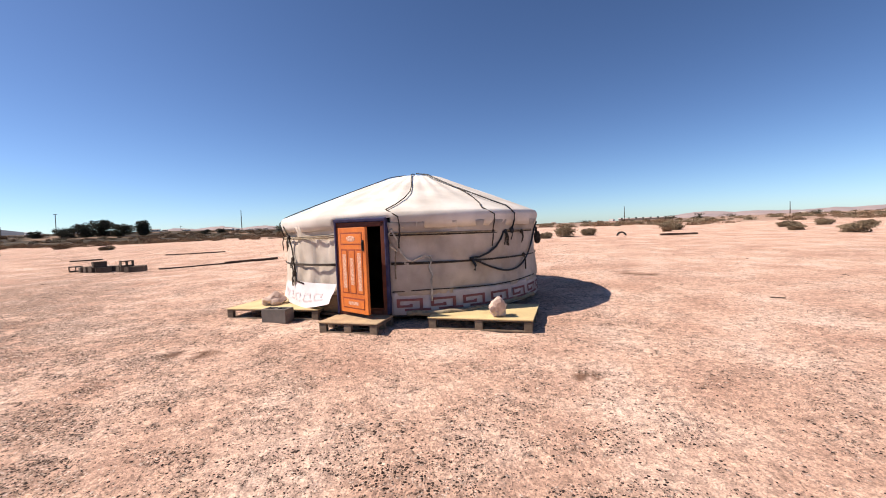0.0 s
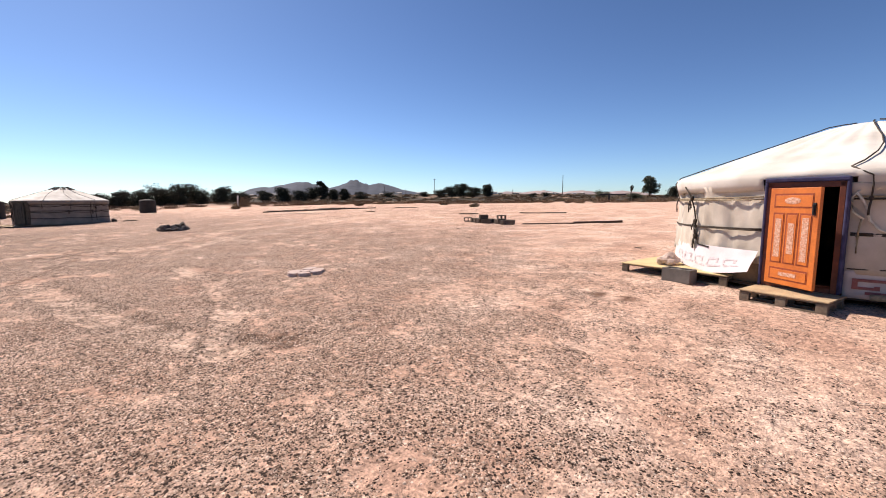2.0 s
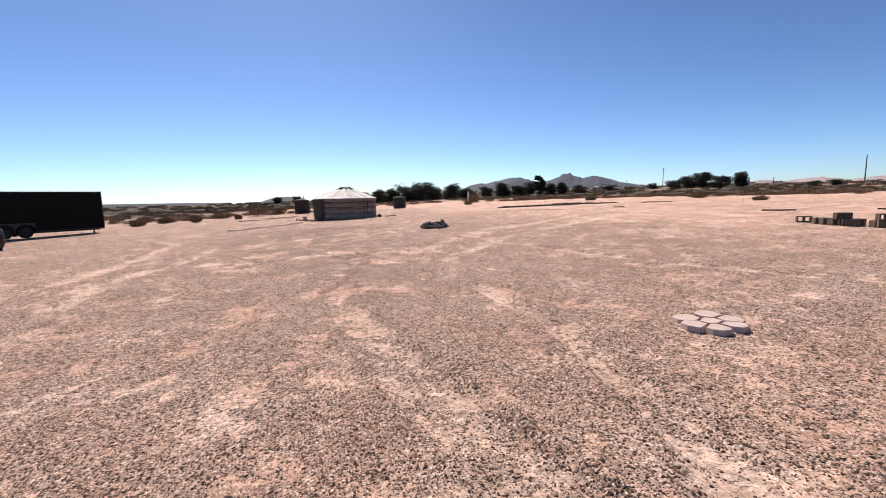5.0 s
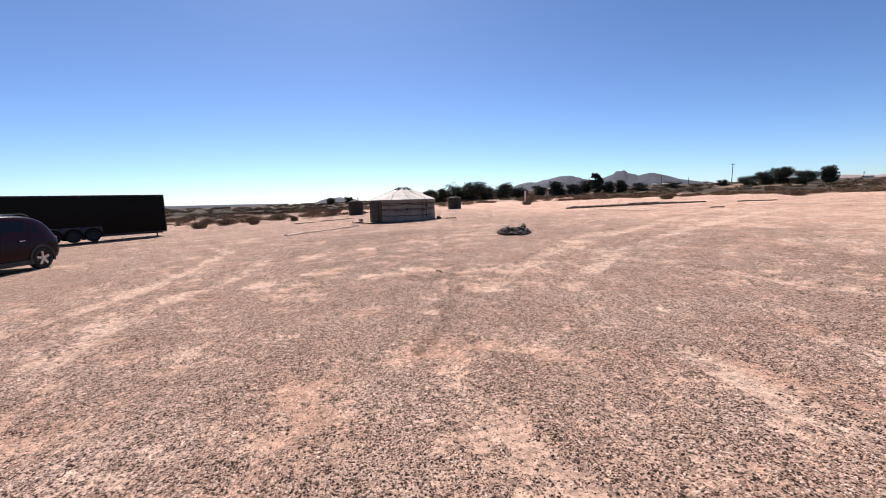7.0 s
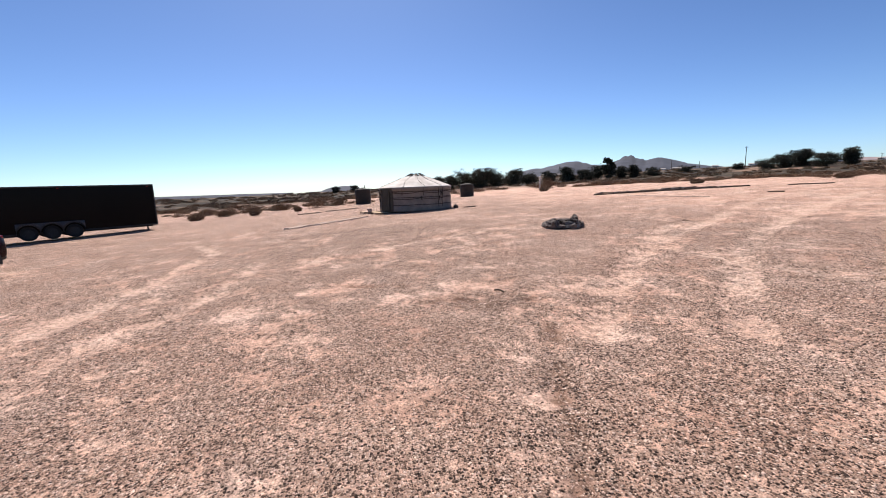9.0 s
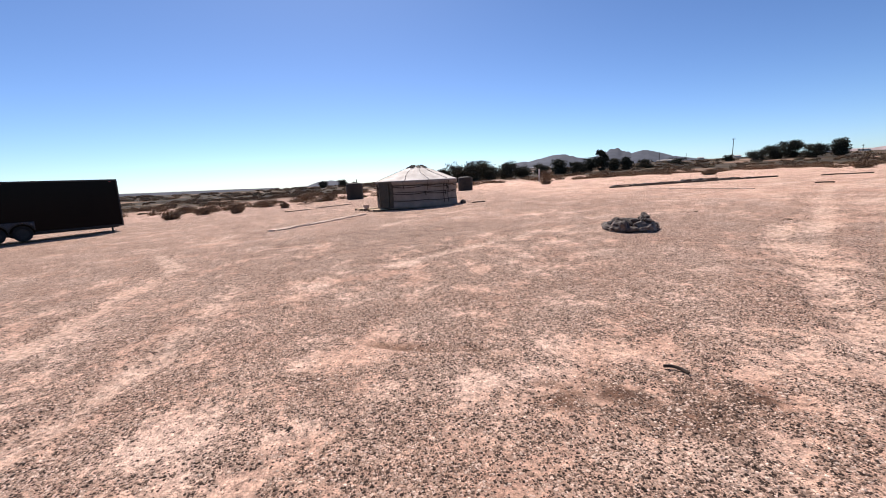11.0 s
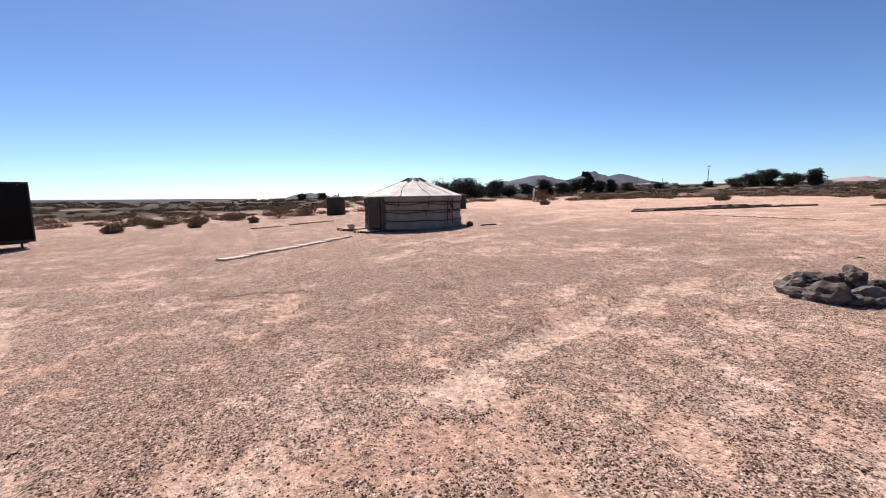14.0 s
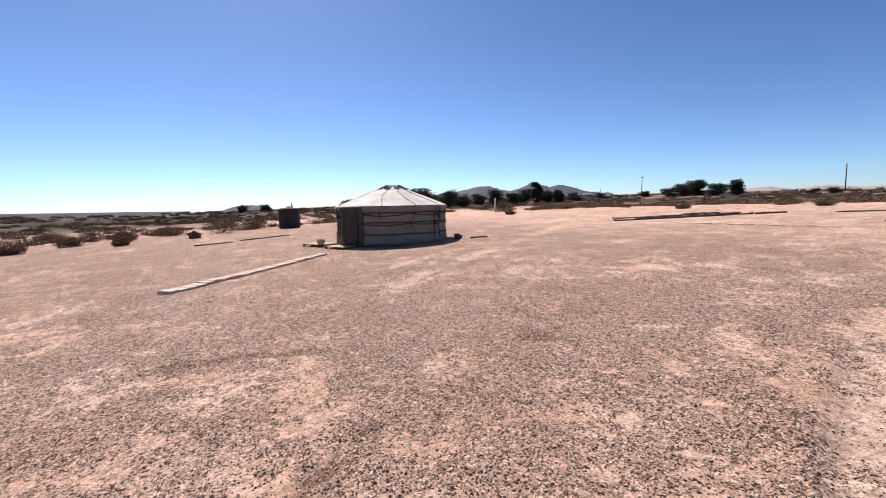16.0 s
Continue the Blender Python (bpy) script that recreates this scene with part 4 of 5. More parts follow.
pallet("pallet", (-36.2, 0.75), 27, 1.1, 0.8, WORN_PLY, "dark pallet as doorstep of the far yurt", 0.10)


def rock(at, size, mat, seed, turn, label, category="rock", group="", z=None, rough=0.28, detail=3):
    ob = new("rock", mesh_of("rock", rock_bm(size, seed, rough, detail), mat, False))
    ob.matrix_world = pose(at[0], at[1], surface(*at) - 0.01 if z is None else z, 0, 0, turn)
    return tagged(ob, label, category, group)


rock((0.66, 5.20), (0.23, 0.19, 0.23), PALE_ROCK, 5, 20, "pale pinkish rock weighing down the plywood", z=0.36 + 0.005, rough=0.45)
rock((-2.68, 6.62), (0.36, 0.26, 0.19), PALE_ROCK, 8, 60, "pale rock lying on the plywood", z=0.372, rough=0.4)
rock((-37.1, 0.75), (0.40, 0.30, 0.24), PALE_ROCK, 11, 10, "pale rock on the pallet board", z=gz(-37.1, 0.75) + 0.12, rough=0.4)
rock((-35.1, 5.9), (0.34, 0.28, 0.24), DARK_ROCK, 14, 10, "dark rock in the far yurt's shade")


def block_mesh(mat):
    """A hollow concrete block 0.40 x 0.20 x 0.20 standing with its two holes up."""
    bm = bmesh.new()
    for x0, x1 in ((-0.2, -0.165), (-0.0175, 0.0175), (0.165, 0.2)):
        box(bm, x0, x1, -0.065, 0.065, 0, 0.195, bevel=0.004)
    for y0, y1 in ((-0.1, -0.064), (0.064, 0.1)):
        box(bm, -0.2, 0.2, y0, y1, 0, 0.195, bevel=0.004)
    return mesh_of("concrete_block", bm, mat)


BLOCK = block_mesh(CONCRETE)
HEAP_BLOCK = block_mesh(SHADED_CONCRETE)


def concrete_block(x, y, turn, up=0.0, tip=0.0, label="grey hollow concrete block on the sand", group=""):
    ob = new("concrete_block", HEAP_BLOCK if group else BLOCK)
    ob.matrix_world = pose(x, y, gz(x, y) + up + (0.10 if tip else 0), 0, 0, turn) @ pose(0, 0, -0.0975 if tip else 0) @ (Matrix.Translation((0, 0, 0.1)) @ pose(0, 0, 0, tip) @ Matrix.Translation((0, 0, -0.0975)) if tip else Matrix())
    return tagged(ob, label, "block", group)


concrete_block(-2.42, 6.03, -17)
for x, y, turn, up, tip in ((-13.55, 15.75, 40, 0, 90), (-12.95, 15.5, 55, 0, 0), (-12.72, 15.42, 60, 0, 0), (-12.45, 15.3, 70, 0, 0), (-12.2, 15.28, 48, 0, 0), (-12.3, 15.29, 55, 0.195, 0), (-12.02, 15.15, 30, 0, 0),
                            (-11.45, 15.3, 65, 0, 0), (-11.25, 15.2, 40, 0, 0), (-10.95, 15.0, 75, 0, 0), (-10.72, 15.02, 15, 0, 0), (-11.3, 15.26, 50, 0.195, 90), (-12.1, 15.6, 10, 0, 0), (-10.9, 15.35, 5, 0, 0)):
    concrete_block(x, y, turn, up, tip, "brownish concrete block in a heap on the sand, darkened for shade", "heap of concrete blocks")


def beam(name, a, b, w, h, label, mat=OLD_TIMBER, group="", lift=0.0, category="timber"):
    a, b = Vector((*a, surface(*a) + lift - 0.01)), Vector((*b, surface(*b) + lift - 0.01))
    d = b - a
    bm = bmesh.new()
    steps = max(2, int(d.length / 0.5))
    side = Vector((-d.y, d.x, 0)).normalized() * w / 2
    rows = []
    for i in range(steps + 1):
        c = a + d * i / steps
        c.z = surface(c.x, c.y) + lift - 0.01 + 0.004 * math.sin(i * 1.7)
        rows.append([bm.verts.new(c + s + Vector((0, 0, k))) for s, k in ((-side, 0), (side, 0), (side, h), (-side, h))])
    for p, q in zip(rows, rows[1:]):
        for i in range(4):
            bm.faces.new((p[i], p[(i + 1) % 4], q[(i + 1) % 4], q[i]))
    bm.faces.new(rows[0][::-1])
    bm.faces.new(rows[-1])
    bmesh.ops.recalc_face_normals(bm, faces=bm.faces)
    ob = new(name, mesh_of(name, bm, mat))
    return tagged(ob, label, category, group)


beam("plank", (-10.4, 15.6), (-8.4, 17.0), 0.16, 0.05, "long weathered plank lying on the sand")
beam("plank", (-8.6, 16.9), (-6.85, 17.9), 0.2, 0.09, "long weathered plank lying on the sand")
beam("plank", (-34.75, 6.3), (-34.6, 7.0), 0.16, 0.06, "short plank by the far yurt")
beam("plank", (12.9, 23.3), (14.9, 23.1), 0.2, 0.12, "dark railway sleeper lying on the sand")

# timber frame lying on the ground
FRAME = "timbers of the low frame"
for a, b, w, h in (((-36.95, 16.9), (-34.1, 24.6), 0.18, 0.08), ((-34.1, 24.6), (-35.0, 26.4), 0.16, 0.08), ((-38.6, 18.6), (-35.6, 26.3), 0.14, 0.08), ((-36.95, 16.9), (-38.6, 18.6), 0.16, 0.1),
                   ((-36.6, 19.4), (-37.6, 21.6), 0.12, 0.1), ((-35.2, 21.9), (-36.6, 24.0), 0.14, 0.1), ((-37.4, 19.0), (-35.4, 24.2), 0.12, 0.08), ((-36.4, 18.0), (-37.9, 19.7), 0.14, 0.12), ((-35.0, 22.9), (-36.0, 23.6), 0.2, 0.14), ((-36.0, 20.6), (-36.9, 20.9), 0.16, 0.14), ((-34.9, 23.6), (-35.3, 25.2), 0.2, 0.12), ((-36.9, 22.6), (-36.1, 24.9), 0.12, 0.14), ((-34.0, 24.9), (-33.3, 26.6), 0.14, 0.1)):
    beam("timber_beam", a, b, w, h, "dark weathered timber lying in a low rectangular frame", group=FRAME)
for k, (x, y) in enumerate(((-36.0, 21.6), (-35.7, 22.6), (-36.2, 23.6), (-35.3, 25.4), (-37.2, 19.8), (-36.5, 22.4))):
    rock((x, y), (0.4, 0.3, 0.13 + 0.03 * (k % 3)), DARK_ROCK, 40 + k, k * 47, "dark stone among the timbers", group="stones in the timber frame")
for a, b in (((-31.2, 27.2), (-29.7, 28.9)), ((-27.2, 20.5), (-26.6, 20.8)), ((-14.5, 22.5), (-11.8, 23.4)), ((-17.6, 20.2), (-16.6, 20.9)), ((-44.5, -2.2), (-46.2, 0.4)), ((-43.0, -4.2), (-43.8, -2.6))):
    beam("plank", a, b, 0.22, 0.06, "weathered board half buried in sand")


def edging(a, b, count, w, h, mat, label, group, seed, gap=0.02):
    """A row of edging stones set in the sand."""
    rnd = random.Random(seed)
    a, b = Vector((*a, 0)), Vector((*b, 0))
    d = (b - a) / count
    turn = math.degrees(math.atan2(d.y, d.x))
    for k in range(count):
        c = a + d * (k + 0.5)
        half = d.length / 2 - gap
        bm = boxed(-half, half, -w / 2, w / 2, -0.03, h, bevel=0.012)
        for v in bm.verts:
            v.co += Vector((rnd.uniform(-0.012, 0.012), rnd.uniform(-0.015, 0.015), rnd.uniform(-0.006, 0.008)))
        ob = new("edging_stone", mesh_of("edging_stone", bm, mat))
        ob.matrix_world = pose(c.x, c.y, surface(c.x, c.y), rnd.uniform(-3, 3), rnd.uniform(-2, 2), turn + rnd.uniform(-5, 5))
        tagged(ob, label, "edging stone", group)


edging((-29.7, -3.45), (-34.2, 0.35), 26, 0.30, 0.055, SLAB, "pale edging stone set in the sand", "row of edging stones to the far yurt", 5, 0.008)
edging((-33.3, 16.8), (-27.0, 16.6), 18, 0.18, 0.035, SLAB, "pale edging stone half buried in sand", "row of half-buried edging stones", 6, 0.06)


def paving_stones(sites):
    """Flat stones fitted together: each keeps the ground that lies nearest to its own middle."""
    rnd = random.Random(3)
    for k, (cx, cy, reach) in enumerate(sites):
        poly = [(reach * rnd.uniform(0.92, 1.08) * math.cos(i * math.pi / 4 + k), reach * rnd.uniform(0.92, 1.08) * math.sin(i * math.pi / 4 + k)) for i in range(8)]
        for j, (ox, oy, _) in enumerate(sites):
            if j == k:
                continue
            dx, dy = ox - cx, oy - cy
            gap = math.hypot(dx, dy)
            nx, ny, limit = dx / gap, dy / gap, gap / 2 - 0.012
            cut = []
            for p, q in zip(poly, poly[1:] + poly[:1]):
                a, b = p[0] * nx + p[1] * ny - limit, q[0] * nx + q[1] * ny - limit
                if a <= 0:
                    cut.append(p)
                if a * b < 0:
                    u = a / (a - b)
                    cut.append((p[0] + (q[0] - p[0]) * u, p[1] + (q[1] - p[1]) * u))
            poly = cut
        bm = bmesh.new()
        low = [bm.verts.new((x, y, -0.02)) for x, y in poly]
        top = [bm.verts.new((x * 0.97, y * 0.97, 0.044 + rnd.uniform(-0.003, 0.003))) for x, y in poly]
        bm.faces.new(low[::-1])
        bm.faces.new(top)
        for i in range(len(poly)):
            bm.faces.new((low[i], low[(i + 1) % len(poly)], top[(i + 1) % len(poly)], top[i]))
        bmesh.ops.remove_doubles(bm, verts=bm.verts, dist=0.006)
        bmesh.ops.bevel(bm, geom=list(bm.edges), offset=0.005, segments=1, affect="EDGES")
        ob = new("paving_stone", mesh_of("paving_stone", bm, PINK_SLAB))
        ob.matrix_world = pose(cx, cy, surface(cx, cy) + 0.004, rnd.uniform(-2, 2), rnd.uniform(-2, 2), 0)
        tagged(ob, "flat pale many-sided paving stone lying on gravel", "paving stone", "paving stones laid as a flower")


paving_stones([(-7.78, 3.05, 0.15), (-7.76, 3.29, 0.12), (-7.60, 3.13, 0.12), (-7.55, 3.32, 0.13), (-7.59, 2.91, 0.13), (-7.43, 2.98, 0.12), (-7.42, 3.18, 0.12)])


def fire_ring(cx, cy, radius):
    rnd = random.Random(8)
    for layer, count, r0, up in ((0, 10, radius, 0.0), (1, 4, radius * 0.9, 0.13)):
        for k in range(count):
            a = 2 * math.pi * (k + 0.3 * rnd.random()) / count
            x, y = cx + r0 * math.cos(a), cy + r0 * math.sin(a)
            s = rnd.uniform(0.26, 0.42) * (0.85 if layer else 1)
            pale = rnd.random() < (0.1 if layer else 0.25)
            rock((x, y), (s, s * rnd.uniform(0.55, 0.8), s * rnd.uniform(0.45, 0.7)), GREY_ROCK if pale else DARK_ROCK, 100 + layer * 30 + k, math.degrees(a) + 90 + rnd.uniform(-25, 25), "pale grey rock stacked in a ring round a fire pit" if pale else "dark rock stacked in a ring round a fire pit", "rock", "fire ring rocks", z=surface(x, y) + up - 0.015, rough=0.5, detail=3)
    for k in range(7):
        a = rnd.uniform(0, 6.28)
        x, y = cx + (radius + rnd.uniform(0.1, 0.2)) * math.cos(a), cy + (radius + rnd.uniform(0.1, 0.2)) * math.sin(a)
        rock((x, y), (0.13, 0.1, 0.07), DARK_ROCK, 170 + k, k * 50, "small dark stone beside the fire ring", "rock", "fire ring rocks")


fire_ring(-20.72, 5.0, 0.43)


# ---- trailer and car ----
def wheel(parent, at, axis_turn, radius, width, spokes, label=""):
    m = Matrix.Translation(at) @ Matrix.Rotation(radians(axis_turn), 4, "Z")
    bm = bmesh.new()
    n = 36
    prof = [(0.62, -0.42), (0.78, -0.5), (0.94, -0.46), (1.0, -0.32), (1.0, 0.32), (0.94, 0.46), (0.78, 0.5), (0.62, 0.42)]
    rings = []
    for i in range(n):
        a = 2 * math.pi * i / n
        rings.append([bm.verts.new((radius * r * math.cos(a), width * w, radius * r * math.sin(a))) for r, w in prof])
    for i in range(n):
        p, q = rings[i], rings[(i + 1) % n]
        for k in range(len(prof)):
            bm.faces.new((p[k], p[(k + 1) % len(prof)], q[(k + 1) % len(prof)], q[k]))
    bmesh.ops.recalc_face_normals(bm, faces=bm.faces)
    tyre = part("wheel", bm, RUBBER, parent, label or "black tyre", True, m)
    bm = bmesh.new()
    for s in (-1, 1):
        bmesh.ops.create_cone(bm, cap_ends=True, segments=28, radius1=radius * 0.63, radius2=radius * 0.63, depth=0.02, matrix=Matrix.Translation((0, s * width * 0.30, 0)) @ Matrix.Rotation(math.pi / 2, 4, "X"))
    part("wheel_disc", bm, BLACK_PLASTIC, tyre)
    bm = bmesh.new()
    for s in (-1, 1):
        for k in range(spokes):
            a = 2 * math.pi * k / spokes + 0.25
            mm = Matrix.Rotation(-a, 4, "Y")
            box(bm, 0.03, radius * 0.63, s * width * 0.40 - 0.012, s * width * 0.40 + 0.012, -0.035, 0.035, mm)
        bmesh.ops.create_cone(bm, cap_ends=True, segments=16, radius1=radius * 0.16, radius2=radius * 0.13, depth=0.04, matrix=Matrix.Translation((0, s * width * 0.40, 0)) @ Matrix.Rotation(math.pi / 2, 4, "X"))
    part("rim", bm, ALLOY if spokes == 5 else DARK_STEEL, tyre, "silver spoked rim" if spokes == 5 else "dull steel rim")
    return tyre


def trailer():
    """Runs from its far front corner along local +x; the side that faces the yard is at y = 0."""
    length, wide, low, top = 8.6, 2.45, 0.36, 2.76
    turn = math.degrees(math.atan2(-0.81, 0.59))
    base = (-39.15, -12.05, -0.36)
    t = thing("cargo_trailer", Matrix.Translation(base) @ Matrix.Rotation(radians(turn), 4, "Z"), "long glossy black enclosed cargo trailer on three axles", "trailer")
    part("body", boxed(0, length, -wide, 0, low, top, bevel=0.04), BLACK_GLOSS, t, "glossy black side panels")
    part("roof_rail", boxed(-0.01, length + 0.01, -0.06, 0.012, top - 0.06, top + 0.012, bevel=0.008), BLACK_PLASTIC, t)
    part("bottom_rail", boxed(-0.01, length + 0.01, -0.06, 0.014, low - 0.05, low + 0.04, bevel=0.008), BLACK_PLASTIC, t)
    for k in range(1, 7):
        part("panel_seam", boxed(k * length / 7 - 0.012, k * length / 7 + 0.012, -0.01, 0.004, low + 0.05, top - 0.07), BLACK_GLOSS, t)
    part("corner_post", boxed(-0.012, 0.05, -0.05, 0.013, low + 0.045, top - 0.065, bevel=0.008), BLACK_PLASTIC, t)
    bm = bmesh.new()
    n = 14
    x0, x1 = 3.35, 6.25
    for k in range(3):
        cx = 3.9 + k * 0.9
        outer = [(cx + 0.45 * math.cos(math.pi * i / n), 0.34 + 0.47 * math.sin(math.pi * i / n)) for i in range(n + 1)]
        for p, q in zip(outer, outer[1:]):
            v = [bm.verts.new((x, y, z)) for (x, z), y in ((p, 0.004), (q, 0.004), (q, 0.20), (p, 0.20))]
            bm.faces.new(v)
            v = [bm.verts.new((x, 0.20, z)) for x, z in (p, q, (q[0], 0.90), (p[0], 0.90))]
            bm.faces.new(v)
    fender = part("fender", bm, GREY_STEEL, t, "grey steel fender over the three wheels", True)
    fender.modifiers.new("thick", "SOLIDIFY").thickness = 0.006
    for k in range(3):
        wheel(t, (3.9 + k * 0.9, 0.05, 0.36), 0, 0.36, 0.22, 8)
        wheel(t, (3.9 + k * 0.9, -wide - 0.05, 0.36), 0, 0.36, 0.22, 8)
    part("axle_frame", boxed(0.2, length - 0.2, -wide + 0.2, -0.2, low - 0.12, low - 0.01), BLACK_PLASTIC, t)
    bm = rod(bmesh.new(), (0.25, -1.2, 0.0), (0.25, -1.2, low), 0.045)
    box(bm, 0.12, 0.38, -1.33, -1.07, -0.02, 0.01)
    part("jack_stand", bm, BLACK_PLASTIC, t)
    for x in (0.3, 4.3, 8.2):
        part("marker_lamp", boxed(x - 0.05, x + 0.05, 0.0, 0.02, top - 0.12, top - 0.09, bevel=0.005), TAIL_RED, t, "small amber marker lamp")
    return t


trailer()


def parked_car():
    """A crossover seen from its side; local +x runs to its nose, its tail at x = 0, the yard side at y = 0."""
    at = (-23.9, -9.78, -0.25)
    c = thing("car", Matrix.Translation(at) @ Matrix.Rotation(radians(-12), 4, "Z"), "dark maroon crossover car with silver spoked wheels, parked on the sand", "car")
    L, W = 4.55, 1.84

    def loft(sections):
        bm = bmesh.new()
        rows = []
        for x, pts in sections:
            row = [bm.verts.new((x, -W / 2 + s * y, z)) for s, (y, z) in [(1, p) for p in pts] + [(-1, p) for p in pts[::-1]]]
            rows.append(row)
        n = len(rows[0])
        for p, q in zip(rows, rows[1:]):
            for i in range(n):
                bm.faces.new((p[i], q[i], q[(i + 1) % n], p[(i + 1) % n]))
        bm.faces.new(rows[0])
        bm.faces.new(rows[-1][::-1])
        bmesh.ops.recalc_face_normals(bm, faces=bm.faces)
        return bm

    def section(x, w, bottom, waist, top, tw):
        h = W / 2 * w
        return (x, [(h * 0.90, bottom), (h * 0.98, bottom + 0.12), (h, (bottom + waist) / 2), (h * 0.97, waist - 0.06), (h * 0.93, waist), (h * tw, (waist + top) / 2 + 0.02), (h * tw * 0.93, top - 0.07), (h * tw * 0.78, top - 0.015), (h * 0.3, top)])

    body = part("body", loft([section(0.0, 0.90, 0.40, 0.90, 1.00, 0.85), section(0.08, 0.96, 0.33, 0.97, 1.22, 0.84), section(0.30, 0.99, 0.27, 1.02, 1.52, 0.83), section(0.70, 1.0, 0.24, 1.03, 1.69, 0.82), section(1.4, 1.0, 0.22, 1.03, 1.74, 0.82),
                             section(2.3, 1.0, 0.22, 1.02, 1.72, 0.82), section(2.9, 1.0, 0.22, 1.0, 1.56, 0.80), section(3.35, 1.0, 0.23, 0.98, 1.12, 0.82), section(3.9, 0.97, 0.26, 0.93, 1.02, 0.84), section(4.35, 0.90, 0.30, 0.82, 0.90, 0.84), section(L, 0.80, 0.36, 0.66, 0.70, 0.84)]), CAR_PAINT, c, "dark maroon paintwork", True)
    s = body.modifiers.new("round", "SUBSURF")
    s.levels = s.render_levels = 2
    for side in (0.0, -W):
        sg = 1 if side == 0 else -1

        def sheet(pts, out):
            bm = bmesh.new()
            v = [bm.verts.new((x, side + sg * (out - lean * 0.19), z)) for x, z, lean in pts]
            bm.faces.new(v if sg < 0 else v[::-1])
            r = bmesh.ops.extrude_face_region(bm, geom=list(bm.faces))
            bmesh.ops.translate(bm, verts=[q for q in r["geom"] if isinstance(q, bmesh.types.BMVert)], vec=(0, -sg * 0.03, 0))
            bmesh.ops.recalc_face_normals(bm, faces=bm.faces)
            return bm
        for pts in ([(0.55, 1.10, 0.45), (1.05, 1.08, 0.42), (1.05, 1.50, 1.0), (0.85, 1.47, 1.0)], [(1.10, 1.08, 0.42), (1.95, 1.06, 0.40), (1.95, 1.54, 1.02), (1.10, 1.51, 1.0)], [(2.02, 1.06, 0.40), (2.95, 1.05, 0.42), (2.70, 1.42, 0.95), (2.02, 1.54, 1.02)]):
            part("side_window", sheet(pts, 0.0), DARK_GLASS, c, "dark tinted side window")
        part("sill_cladding", boxed(0.9, 3.3, min(side, side - sg * 0.06), max(side, side - sg * 0.06), 0.20, 0.36, bevel=0.015), BLACK_PLASTIC, c)
        for x in (1.25, 2.15):
            part("door_handle", boxed(x, x + 0.18, min(side - sg * 0.05, side + sg * 0.012), max(side - sg * 0.05, side + sg * 0.012), 0.93, 0.955, bevel=0.008), CHROME, c, "bright door handle")
        for x in (0.74, 3.60):
            bm = bmesh.new()
            n = 16
            for i in range(n):
                a0, a1 = math.pi * (i / n * 1.16 - 0.08), math.pi * ((i + 1) / n * 1.16 - 0.08)
                for ra, rb, ya, yb in ((0.37, 0.44, 0.006, 0.006), (0.37, 0.37, 0.006, -0.2)):
                    bm.faces.new([bm.verts.new((x + r * math.cos(a), side + sg * q, 0.34 + r * math.sin(a))) for a, r, q in ((a0, ra, ya), (a1, ra, ya), (a1, rb, yb), (a0, rb, yb))])
            part("wheel_arch", bm, BLACK_PLASTIC, c, "black plastic wheel arch").modifiers.new("thick", "SOLIDIFY").thickness = 0.01
            wheel(c, (x, side - sg * 0.10, 0.345), 0, 0.345, 0.225, 5)
        part("roof_rail", tube(bmesh.new(), [(0.7, side - sg * 0.33, 1.66), (0.9, side - sg * 0.32, 1.74), (2.2, side - sg * 0.32, 1.74), (2.5, side - sg * 0.33, 1.66)], 0.018), BLACK_PLASTIC, c)
        part("tail_lamp", boxed(0.07, 0.30, min(side - sg * 0.075, side - sg * 0.28), max(side - sg * 0.075, side - sg * 0.28), 0.90, 1.0, bevel=0.03), TAIL_RED, c, "red tail lamp")
        part("door_mirror", boxed(2.75, 2.92, min(side - sg * 0.02, side + sg * 0.16), max(side - sg * 0.02, side + sg * 0.16), 1.02, 1.16, bevel=0.03), CAR_PAINT, c)
    part("rear_bumper", boxed(0.01, 0.30, -W + 0.14, -0.14, 0.33, 0.56, bevel=0.05), BLACK_PLASTIC, c)
    bm = bmesh.new()
    for p in (((0.13, 1.06), (0.13, 1.06)), ):
        v = [bm.verts.new(q) for q in ((0.06, -0.30, 1.10), (0.31, -0.38, 1.50), (0.31, -W + 0.38, 1.50), (0.06, -W + 0.30, 1.10))]
        bm.faces.new(v)
    part("rear_window", bm, DARK_GLASS, c, "dark tinted rear window").modifiers.new("thick", "SOLIDIFY").thickness = 0.02
    return c


parked_car()


